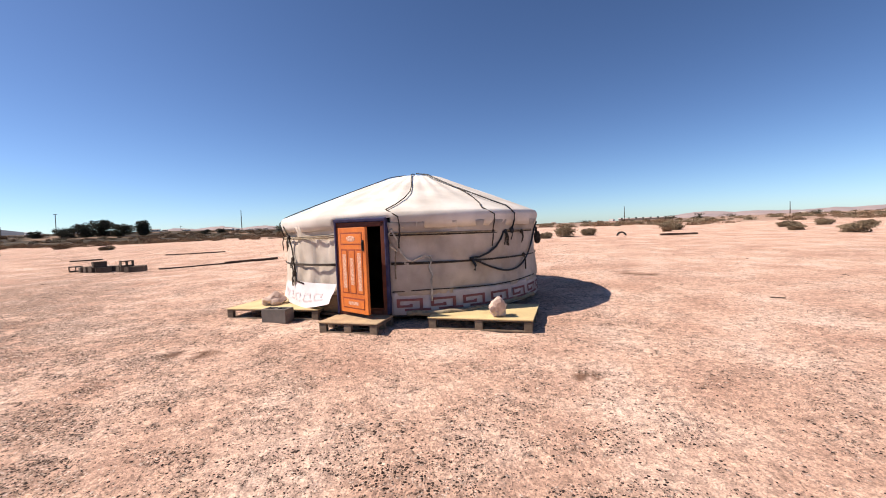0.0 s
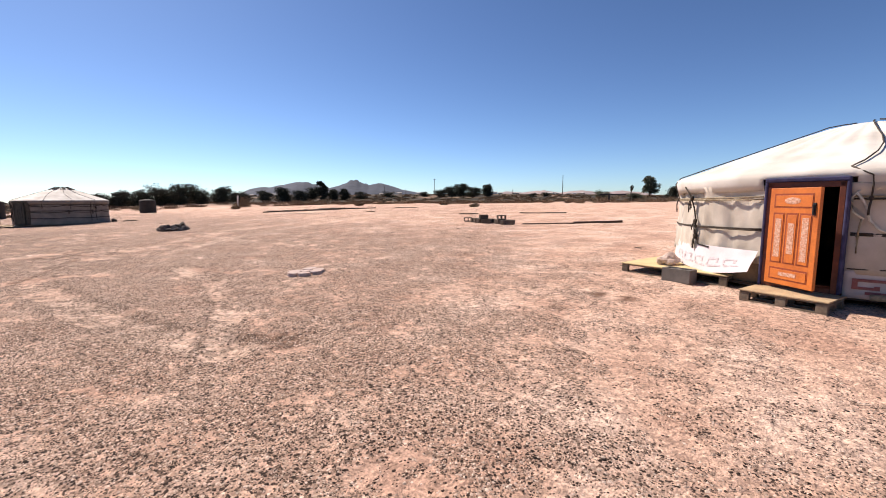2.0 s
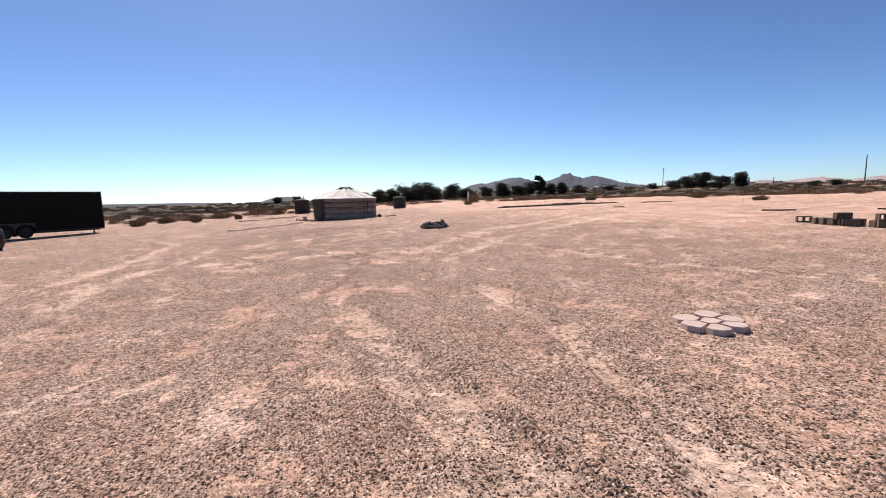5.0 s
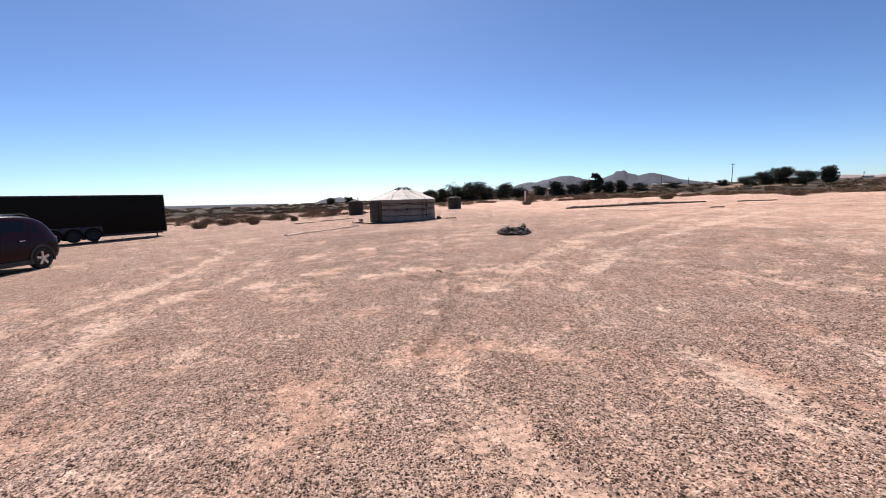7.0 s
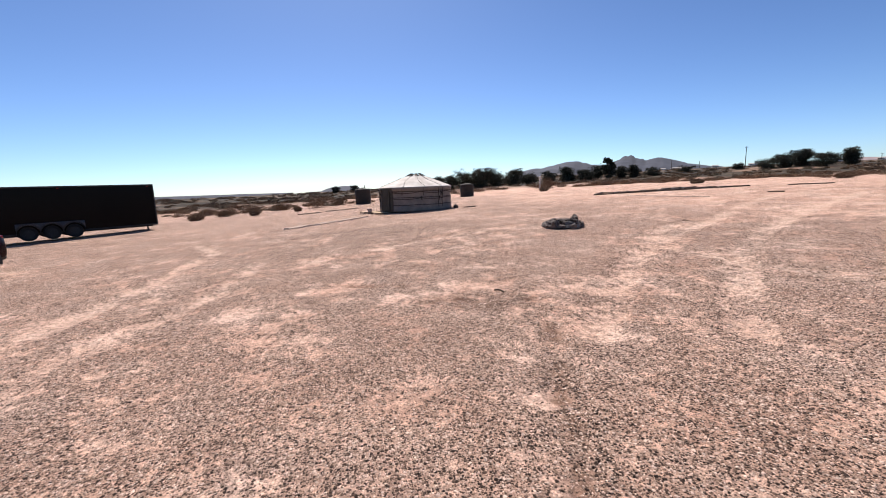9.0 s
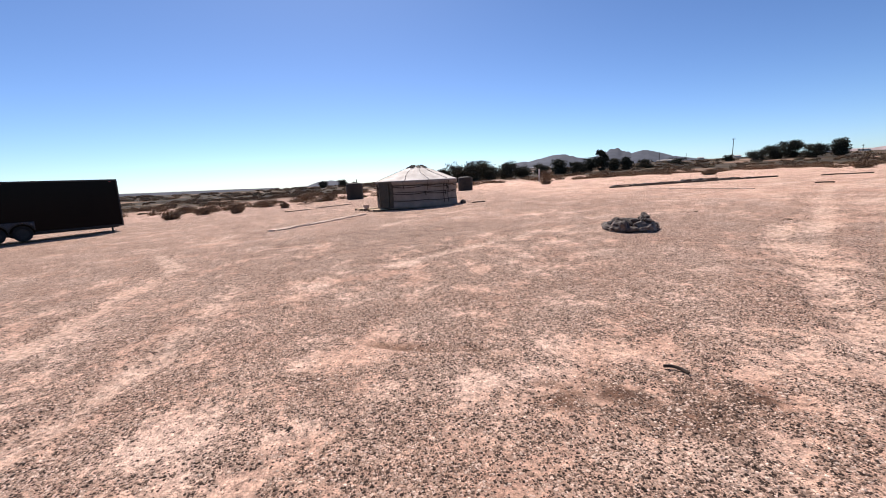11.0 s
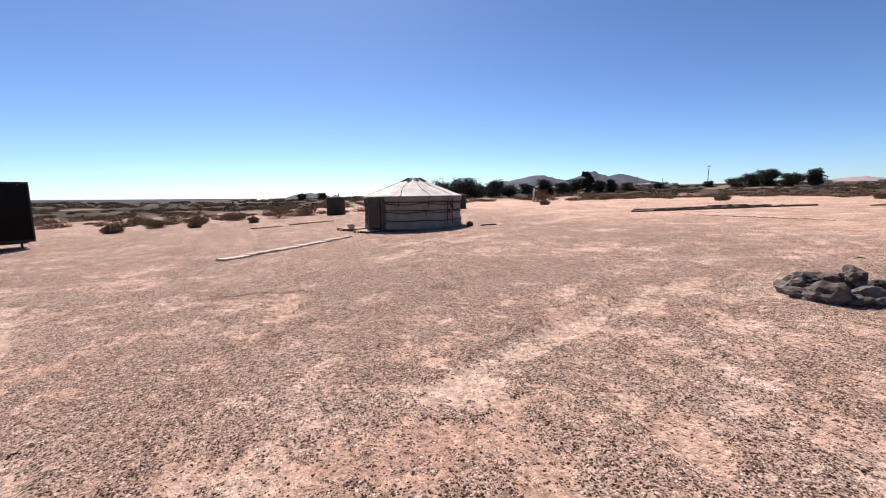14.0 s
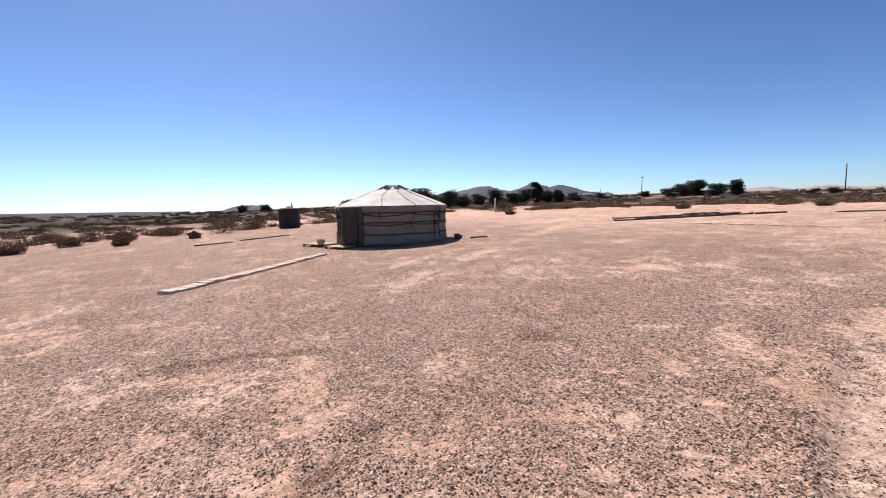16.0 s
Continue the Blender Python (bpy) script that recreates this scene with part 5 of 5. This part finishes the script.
# ---- tanks, tyre, posts ----
def tank(x, y, r, h, stub):
    bm = bmesh.new()
    n = 40
    prof = [(0.97 * r, 0.0), (r, 0.05)] + [(r * (1.0 if k % 2 else 0.985), 0.15 + k * (h - 0.35) / 9) for k in range(10)] + [(r, h - 0.16), (0.93 * r, h - 0.06), (0.6 * r, h), (0.18 * r, h + 0.04)]
    rows = [[bm.verts.new((q * math.cos(2 * math.pi * i / n), q * math.sin(2 * math.pi * i / n), z)) for i in range(n)] for q, z in prof]
    for p, q in zip(rows, rows[1:]):
        for i in range(n):
            bm.faces.new((p[i], p[(i + 1) % n], q[(i + 1) % n], q[i]))
    bm.faces.new(rows[0][::-1])
    bm.faces.new(rows[-1])
    t = thing("water_tank", Matrix.Translation((x, y, surface(x, y) - 0.02)), "upright dark brown plastic water tank on the sand", "tank", "water tanks")
    part("body", bm, TANK, t, "", True)
    bm = bmesh.new()
    bmesh.ops.create_cone(bm, cap_ends=True, segments=16, radius1=0.17 * r + 0.02, radius2=0.17 * r + 0.02, depth=0.1, matrix=Matrix.Translation((0, 0, h + 0.07)))
    part("lid", bm, TANK, t)
    if stub:
        part("vent_pipe", rod(bmesh.new(), (0.1, 0.25, h - 0.03), (0.1, 0.25, h + stub), 0.07, 0.03), TANK, t)


tank(-57.3, 1.4, 0.85, 1.68, 0.38)
tank(-56.0, 13.1, 0.78, 1.48, 0.0)


def half_tyre(x, y, turn):
    bm = bmesh.new()
    n, R, w = 26, 0.29, 0.18
    rows = []
    for i in range(n + 1):
        a = math.pi * i / n
        rows.append([bm.verts.new((r * math.cos(a), q * w, r * math.sin(a))) for r, q in ((R * 0.66, -0.45), (R * 0.9, -0.55), (R, -0.35), (R, 0.35), (R * 0.9, 0.55), (R * 0.66, 0.45))])
    for p, q in zip(rows, rows[1:]):
        for k in range(6):
            bm.faces.new((p[k], p[(k + 1) % 6], q[(k + 1) % 6], q[k]))
    bmesh.ops.recalc_face_normals(bm, faces=bm.faces)
    ob = new("tyre", mesh_of("tyre", bm, RUBBER, True))
    ob.matrix_world = pose(x, y, surface(x, y) - 0.03, 0, 0, turn)
    tagged(ob, "black tyre half buried upright in the sand", "tyre")


half_tyre(11.2, 24.5, -20)
post = new("post", mesh_of("post", boxed(-0.09, 0.09, -0.09, 0.09, -0.05, 1.7, bevel=0.012), WHITE_WALL))
post.matrix_world = pose(-64.6, 26.6, surface(-64.6, 26.6), 0, 2, 20)
tagged(post, "pale square post standing in the scrub", "post")
stick = new("bark_strip", mesh_of("bark_strip", tube(bmesh.new(), [(-0.085, 0, 0.015), (-0.03, 0.016, 0.024), (0.03, 0.013, 0.02), (0.085, -0.013, 0.015)], 0.012), OLD_TIMBER))
stick.matrix_world = pose(-15.42, 1.0, surface(-15.42, 1.0), 0, 0, 30)
tagged(stick, "curved strip of dark wood on dug sand", "wood scrap")

rnd = random.Random(77)
for k in range(46):
    if k < 26:
        x, y = rnd.uniform(1.5, 14), rnd.uniform(5, 19)
    else:
        x, y = rnd.uniform(-24, -2), rnd.uniform(-3, 13)
    if (x + 0.5) ** 2 + (y - 8) ** 2 < 10:
        continue
    a, n = rnd.uniform(0, 3.14), rnd.uniform(0.03, 0.10)
    bm = tube(bmesh.new(), [(-n, 0, 0.008), (-n * 0.3, n * 0.18, 0.014), (n * 0.4, n * 0.1, 0.012), (n, -n * 0.2, 0.008)], rnd.uniform(0.004, 0.009), 5)
    ob = new("twig", mesh_of("twig", bm, OLD_TIMBER))
    ob.matrix_world = pose(x, y, surface(x, y), 0, 0, math.degrees(a))
    tagged(ob, "dry dark twig lying on the sand", "twig", "twigs on the sand")


# ---- plants ----
def leaves(rng, count, centre, size, leaf, flat=0.0, shell_bias=0.45):
    """Small three-cornered leaves filling an uneven crown; returns points and faces."""
    v = rng.normal(0, 1, (count, 3))
    v /= np.linalg.norm(v, axis=1)[:, None]
    lump = 1 + 0.22 * np.sin(v[:, 0] * 5 + centre[0] * 3.7) * np.cos(v[:, 1] * 4.3 + centre[1]) + 0.2 * np.sin(v[:, 2] * 7 + centre[1] * 2)
    rad = rng.uniform(0, 1, count) ** shell_bias
    c = v * (rad * lump)[:, None] * np.array(size)[None] + np.array(centre)[None]
    c[:, 2] = np.maximum(c[:, 2], flat)
    a, b = rng.normal(0, 1, (count, 3)), rng.normal(0, 1, (count, 3))
    a /= np.linalg.norm(a, axis=1)[:, None]
    b /= np.linalg.norm(b, axis=1)[:, None]
    s = leaf * rng.uniform(0.6, 1.4, count)[:, None]
    pts = np.stack([c + a * s, c + b * s, c - (a + b) * s * 0.7], 1).reshape(-1, 3)
    return pts


def tri_mesh(name, pts, mat):
    me = bpy.data.meshes.new(name)
    me.vertices.add(len(pts))
    me.vertices.foreach_set("co", np.asarray(pts, np.float32).ravel())
    me.loops.add(len(pts))
    me.loops.foreach_set("vertex_index", np.arange(len(pts)))
    me.polygons.add(len(pts) // 3)
    me.polygons.foreach_set("loop_start", np.arange(0, len(pts), 3))
    me.update(calc_edges=True)
    me.materials.append(mat)
    return me


def bush(x, y, w, h, seed, mat, label, group="desert bushes", name="bush"):
    rng = np.random.default_rng(seed)
    b = thing(name, Matrix.Translation((x, y, surface(x, y) - 0.02)), label, "bush", group)
    bm = bmesh.new()
    for k in range(9):
        a = rng.uniform(0, 6.28)
        tip = (math.cos(a) * w * 0.4 * rng.uniform(0.3, 1), math.sin(a) * w * 0.4 * rng.uniform(0.3, 1), h * rng.uniform(0.6, 0.95))
        rod(bm, (0.03 * math.cos(a), 0.03 * math.sin(a), 0), tip, 0.016, 0.006, 5)
    part("stems", bm, BARK, b)
    pts = [leaves(rng, 2000, (0, 0, h * 0.42), (w * 0.46, w * 0.44, h * 0.5), 0.045, 0.02, 0.42)]
    for k in range(6):
        a = rng.uniform(0, 6.28)
        pts.append(leaves(rng, 260, (math.cos(a) * w * 0.33, math.sin(a) * w * 0.33, h * rng.uniform(0.35, 0.7)), (w * 0.2, w * 0.2, h * 0.28), 0.035, 0.02))
    leaf = new("foliage", tri_mesh("foliage", np.concatenate(pts), mat))
    leaf.parent = b
    return b


for k, (x, y, w, h, dry) in enumerate(((-51.2, -11.3, 1.6, 0.7, 0), (-48.2, -8.2, 0.9, 0.45, 0), (-53.5, -9.2, 1.5, 0.7, 0), (-60, -15, 2.2, 0.9, 0), (-47.5, -12.5, 1.2, 0.6, 0), (-56, -3.6, 2.6, 1.3, 0), (-58.6, -1.2, 2.0, 1.0, 0), (-50.3, -4.9, 0.8, 0.5, 0), (-57, -7, 2.2, 0.9, 0),
                                   (8.1, 25.3, 1.3, 0.8, 1), (9.8, 26.0, 0.9, 0.5, 1), (6.6, 24.4, 0.7, 0.4, 1), (21.2, 20.3, 1.4, 0.55, 1), (21.4, 23.9, 0.9, 0.4, 1), (24.5, 28, 1.3, 0.5, 1), (17.5, 29.5, 1.0, 0.5, 1), (15.7, 27.5, 0.6, 0.4, 0), (27, 25, 1.0, 0.45, 1), (30, 31, 1.2, 0.5, 1), (19.4, 34, 1.4, 0.6, 1),
                                   (-63.6, 27.3, 1.9, 1.7, 0), (-54.5, 22, 1.2, 0.5, 0), (-60, 34, 1.6, 0.6, 0), (-38, 43, 1.6, 0.6, 0), (-24.6, 31.5, 1.0, 0.35, 1), (-4.5, 24.5, 1.2, 0.3, 1), (-44, 33, 1.3, 0.5, 0))):
    bush(x, y, w, h, 300 + k, DRY_BRUSH if dry else SCRUB, "straw-coloured dry desert bush on bare sand" if dry else "low dark brown-green desert bush on pale sand")


def belt_start(az):
    return np.interp(az, [-180, -60, -45, -20, 10, 30, 50, 70, 90, 110, 130, 180], [70, 62, 56, 52, 66, 60, 56, 58, 47, 46, 60, 70])


def scrub_field(count=3600):
    rng = np.random.default_rng(11)
    az = rng.uniform(-75, 140, count * 2)
    u = rng.uniform(0, 1, count * 2)
    start = belt_start(az)
    r = start + (250 - start) * u ** 1.25
    x, y = -12 - np.sin(np.radians(az)) * r, 2 + np.cos(np.radians(az)) * r
    thin = np.where(az < 5, 0.45, 1.0)
    clump = smooth(0.42, 0.58, fbm(x, y, 0.09, 61, 3))
    keep = (rng.uniform(0, 1, count * 2) < thin * np.where(az > 80, 1.2, 1.0) * (0.16 + 0.55 * clump * smooth(-8, 35, r - start))) & ~((np.hypot(x + 57, y - 1.4) < 3) | (np.hypot(x + 56, y - 13.2) < 3))
    x, y, r = x[keep][:count], y[keep][:count], r[keep][:count]
    z = ground_z(x, y)
    dark, dry = [], []
    for k in range(len(x)):
        w = rng.uniform(0.5, 1.6) ** 1.1 * (1 + r[k] / 400)
        h = w * rng.uniform(0.28, 0.46)
        n = int((420 - 330 * min(1, r[k] / 230)) * (0.6 + 0.5 * w))
        p = leaves(rng, n, (x[k], y[k], z[k] + h * 0.3), (w * 0.72, w * 0.72, h * 0.65), 0.03 + r[k] * 0.0008, -99, 0.5)
        (dry if rng.uniform() < (0.55 if x[k] > 0 else 0.18) else dark).append(p)
    tagged(new("scrub", tri_mesh("scrub", np.concatenate(dark), SCRUB)), "low dark desert scrub thickening towards the horizon", "scrub", kind="stuff")
    tagged(new("dry_scrub", tri_mesh("dry_scrub", np.concatenate(dry), DRY_BRUSH)), "straw-coloured dry desert scrub", "scrub", kind="stuff")


scrub_field()


def tree(x, y, h, w, seed, mat, label, clumps=18, trunk=0.35, per=240, group="trees on the horizon", lean=0.0):
    """Trunk, limbs and a crown of leaf clumps. trunk: the bare share of the height."""
    rng = np.random.default_rng(seed)
    t = thing("tree", Matrix.Translation((x, y, gz(x, y) - 0.1)), label, "tree", group)
    bm = bmesh.new()
    rod(bm, (0, 0, 0), (lean * h * 0.3, 0, h * 0.55), h * 0.035, h * 0.02, 8)
    pts = []
    for k in range(clumps):
        a, q = rng.uniform(0, 6.28), rng.uniform(0.15, 1)
        zc = h * (trunk + (0.84 - trunk) * rng.uniform(0.05, 1))
        c = (math.cos(a) * w * 0.40 * q + lean * zc * 0.3, math.sin(a) * w * 0.40 * q, zc)
        rod(bm, (lean * h * 0.2, 0, min(h * 0.5, zc * 0.7)), c, h * 0.012, h * 0.004, 5)
        s = w * rng.uniform(0.20, 0.33)
        pts.append(leaves(rng, int(per * 1.5), c, (s, s, min(s, h * 0.3) * rng.uniform(0.6, 0.9)), h * 0.038, 0.0))
    part("trunk", bm, BARK, t, "", True)
    crown = new("crown", tri_mesh("crown", np.concatenate(pts), mat))
    crown.parent = t
    return t


def at_heading(az, r):
    return -12 - math.sin(radians(az)) * r, 2 + math.cos(radians(az)) * r


def from_start(az, r):
    """A place on the plan seen under that heading from where the walk begins."""
    return -0.12 - math.sin(radians(az)) * r, math.cos(radians(az)) * r


for k, (az, h, w) in enumerate(((41.0, 3.6, 6.0), (39.6, 5.2, 7.5), (38.0, 5.8, 8.0), (36.4, 4.6, 7.0), (34.6, 5.6, 6.0), (43.2, 2.6, 4.0), (28.6, 2.0, 4.0), (26.8, 2.2, 4.0))):
    x, y = from_start(az, 190 + 6 * (k % 3))
    tree(x, y, h, w, 500 + k, TREE_LEAF, "dark green bushy tree in a row on the horizon", 20, 0.05, 240)
for k, (az, r, h, w) in enumerate(((80.5, 98, 3.0, 4.6), (78.6, 96, 3.6, 5.0), (76.6, 100, 3.4, 5.2), (74.2, 98, 4.4, 6.0), (72.0, 96, 4.6, 6.4), (70.2, 100, 3.6, 5.4), (67.6, 105, 4.2, 5.6), (65.6, 112, 3.2, 5.0), (62.8, 140, 3.8, 5.6), (60.4, 142, 5.0, 6.0), (58.2, 140, 3.6, 6.0), (56.4, 146, 5.0, 6.4), (55.0, 140, 7.2, 3.4), (53.6, 146, 4.2, 5.0), (52.0, 150, 4.4, 5.0), (50.0, 160, 3.2, 6.0), (91.5, 190, 3.4, 4.0), (89.0, 190, 3.2, 4.0), (46, 190, 3.0, 7.0))):
    x, y = at_heading(az, r)
    tree(x, y, h, w, 540 + k, TREE_LEAF, "dark desert tree in the distance" if h < 7 else "tall narrow dark tree in the distance", 18, 0.08, 230)
x, y = from_start(14.2, 205)
tree(x, y, 9.8, 6.5, 580, EUC_LEAF, "tall grey-green eucalyptus with an airy crown", 22, 0.22, 130)
x, y = from_start(11.6, 200)
tree(x, y, 5.0, 6.5, 581, TREE_LEAF, "dark bushy tree near the eucalyptus", 16, 0.15)
x, y = from_start(19.8, 170)
tree(x, y, 3.0, 7.0, 583, EUC_LEAF, "low grey-green shrubby tree far off", 12, 0.1)
x, y = from_start(16.2, 150)
tree(x, y, 2.9, 5.0, 584, EUC_LEAF, "low grey-green shrubby tree far off", 12, 0.1)
for k, az in enumerate((-20.5, -30.5, -33.2, -36.2, -43.6, 5.5)):
    x, y = from_start(az, 175 + 9 * (k % 4))
    tree(x, y, 1.7 + 0.4 * (k % 3), 4.5 + (k % 2) * 3, 590 + k, TREE_LEAF, "low dark tree beyond the scrub", 10, 0.1, 110)


# ---- poles, sign frame, houses and hills ----
def utility_pole(x, y, h, arms, lean, label):
    p = thing("utility_pole", pose(x, y, gz(x, y) - 0.2, 0, lean, 30), label, "utility pole", "utility poles")
    part("shaft", rod(bmesh.new(), (0, 0, 0), (0, 0, h), 0.24, 0.16, 10), POLE_WOOD, p)
    if arms:
        part("crossarm", boxed(-0.9, 0.9, -0.12, 0.12, h - 0.7, h - 0.4), POLE_WOOD, p)
        for q in (-0.75, 0.0, 0.75):
            part("insulator", rod(bmesh.new(), (q, 0, h - 0.4), (q, 0, h - 0.1), 0.09, 0.05, 8), WHITE_WALL, p)


for az, r, h, arms, lean, label in ((24.55, 270, 12.2, False, 0, "tall dark wooden pole on the horizon"), (41.75, 340, 12.5, True, 1, "wooden utility pole with a short crossarm"), (10.3, 260, 8.5, False, 0, "dark wooden pole on the horizon"), (-25.2, 260, 8.5, False, 0, "thin pole far behind the yurt"), (45.6, 480, 7, False, 0, "thin dark utility pole far away"), (31.0, 480, 5, True, 0, "thin dark utility pole far away"), (48.5, 430, 9, False, 0, "thin dark pole far away"), (-41.5, 300, 7, False, 0, "thin dark pole far away")):
    x, y = from_start(az, r)
    utility_pole(x, y, h, arms, lean, label)
x, y = -30.56, 86.97
p = thing("steel_frame", pose(x, y, gz(x, y) - 0.05, 0, 0, 18), "dark steel post carrying a level arm, standing in the scrub", "steel frame")
part("post", boxed(-0.2, 0.2, -0.2, 0.2, 0, 1.75, bevel=0.02), BLACK_PLASTIC, p)
part("arm", boxed(-1.9, 3.2, -0.13, 0.13, 1.55, 1.85, bevel=0.02), BLACK_PLASTIC, p)
x, y = from_start(16.85, 95)
p = thing("tall_yucca", pose(x, y, gz(x, y) - 0.05, 0, 6, 0), "tall thin dark stalk with a bushy head", "plant")
part("stalk", rod(bmesh.new(), (0, 0, 0), (0, 0, 3.1), 0.14, 0.08, 8), BARK, p)
rng = np.random.default_rng(5)
head = new("head", tri_mesh("head", np.concatenate([leaves(rng, 200, (0, 0, 3.1), (0.34, 0.34, 0.6), 0.12), leaves(rng, 80, (0, 0, 0.7), (0.6, 0.6, 0.5), 0.12)]), TREE_LEAF))
head.parent = p


def house(x, y, w, d, h, turn, wall, label):
    b = thing("house", pose(x, y, gz(x, y) - 0.2, 0, 0, turn), label, "house", "distant houses")
    part("wall", boxed(-w / 2, w / 2, -d / 2, d / 2, 0, h), wall, b)
    bm = bmesh.new()
    e = 0.4
    v = [bm.verts.new(q) for q in ((-w / 2 - e, -d / 2 - e, h), (w / 2 + e, -d / 2 - e, h), (w / 2 + e, d / 2 + e, h), (-w / 2 - e, d / 2 + e, h), (-w / 2 - e, 0, h + d * 0.22), (w / 2 + e, 0, h + d * 0.22))]
    for f in ((0, 1, 5, 4), (2, 3, 4, 5), (3, 0, 4), (1, 2, 5), (3, 2, 1, 0)):
        bm.faces.new([v[i] for i in f])
    part("roof", bm, HOUSE_ROOF, b)
    for k in range(max(2, int(w / 4))):
        x0 = -w / 2 + (k + 0.5) * w / max(2, int(w / 4))
        part("window", boxed(x0 - 0.6, x0 + 0.6, -d / 2 - 0.03, -d / 2 + 0.05, 1.0, 2.1), DARK_GLASS, b)


rnd = random.Random(15)
for k in range(40):
    az = rnd.choice((rnd.uniform(18, 34), rnd.uniform(36, 52), rnd.uniform(-46, -8), rnd.uniform(-46, -8), rnd.uniform(56, 66)))
    r = rnd.uniform(620, 980)
    x, y = from_start(az, r)
    house(x, y, rnd.uniform(5, 11), rnd.uniform(4, 6), rnd.uniform(1.7, 2.5), rnd.uniform(-40, 40) + az, rnd.choice((WHITE_WALL, WHITE_WALL, TAN_WALL)), "low pale house far off on the plain")
# long low wall far behind the first yurt
x0, y0 = from_start(-24.5, 300)
x1, y1 = from_start(-31, 300)
house((x0 + x1) / 2, (y0 + y1) / 2, math.dist((x0, y0), (x1, y1)), 2.0, 1.4, -28, TAN_WALL, "long low brown fence wall on the plain")


def ridge(name, peaks, dist, depth, base_az, mat, label, seed, fine=0.06):
    """A mountain ridge: peaks as (heading, height in degrees, half width in degrees)."""
    bm = bmesh.new()
    a0, a1 = base_az
    n, rows = 220, []
    for i in range(n + 1):
        az = a0 + (a1 - a0) * i / n
        el = max(h * max(0.0, 1 - (abs(az - c) / (1.7 * w)) ** 1.5) for c, h, w in peaks)
        fade = min(1, 6 * i / n, 6 * (n - i) / n)
        row = []
        for k, (u, q) in enumerate(((0.0, -0.05), (0.35, 0.42), (0.65, 0.74), (0.85, 0.93), (1.0, 1.0))):
            r = dist + depth * u
            p = Vector((az * 0.9, u * 4 + seed, 0))
            rough = 1 + (0.22 * noise.noise(p * 0.55) + 0.12 * noise.noise(p * 1.7)) * (1 if 0 < k < 4 else fine)
            z = (dist + depth) * math.tan(radians(el * q * rough * fade)) + 1.5 if k else -40
            x, y = at_heading(az, r)
            row.append(bm.verts.new((x, y, z)))
        rows.append(row)
    for p, q in zip(rows, rows[1:]):
        for i in range(4):
            bm.faces.new((p[i], p[i + 1], q[i + 1], q[i]))
    bmesh.ops.recalc_face_normals(bm, faces=bm.faces)
    tagged(new(name, mesh_of(name, bm, mat, True)), label, "mountain", kind="structure")


ridge("mountain", [(67.6, 1.25, 2.6), (63.6, 1.85, 3.2), (61.4, 2.1, 3.0), (59.2, 2.5, 4.2), (57.0, 2.0, 3.6), (54.0, 2.05, 3.0), (52.2, 2.6, 3.4), (50.6, 2.0, 3.0), (49.0, 2.35, 3.6), (46.8, 1.55, 4.0), (44.0, 1.05, 5.0)], 2200, 700, (71, 37), HAZED_MOUNTAIN, "rocky double mountain on the horizon, blue-grey with painted haze", 3)
ridge("hills", [(-34.2, 0.75, 3.6), (-31.5, 0.5, 3.0), (-38.5, 0.6, 4.0), (-41.6, 0.5, 3.0), (-45.0, 0.55, 4.0), (-49.0, 0.6, 5.0), (-54, 0.55, 5)], 2400, 600, (-26, -60), HILL, "low reddish bare hills on the horizon", 7)
ridge("far_hills", [(27.0, 1.2, 4.0), (22.0, 1.15, 4.0), (31.5, 1.15, 4.0), (17.0, 1.0, 5.0)], 2600, 500, (36, 10), HILL, "pale low hills far off", 9)
ridge("dark_hill", [(4.4, 2.35, 3.6), (1.5, 2.2, 3.0), (7.5, 1.5, 2.4)], 1500, 500, (12.5, -6), DARK_HILL, "dark brown rocky hill behind the yurt", 15)
ridge("mesa", [(89.6, 0.62, 1.4), (90.6, 0.55, 1.2), (88.8, 0.55, 1.2)], 2300, 400, (94, 85), HAZED_MOUNTAIN, "small flat-topped hill on the horizon", 11)
ridge("plain_rise", [(102.5, 0.08, 4.0), (110, 0.12, 7), (118, 0.2, 9)], 2900, 300, (132, 96), HAZED_MOUNTAIN, "rise beyond the plain, blue with painted haze", 12)
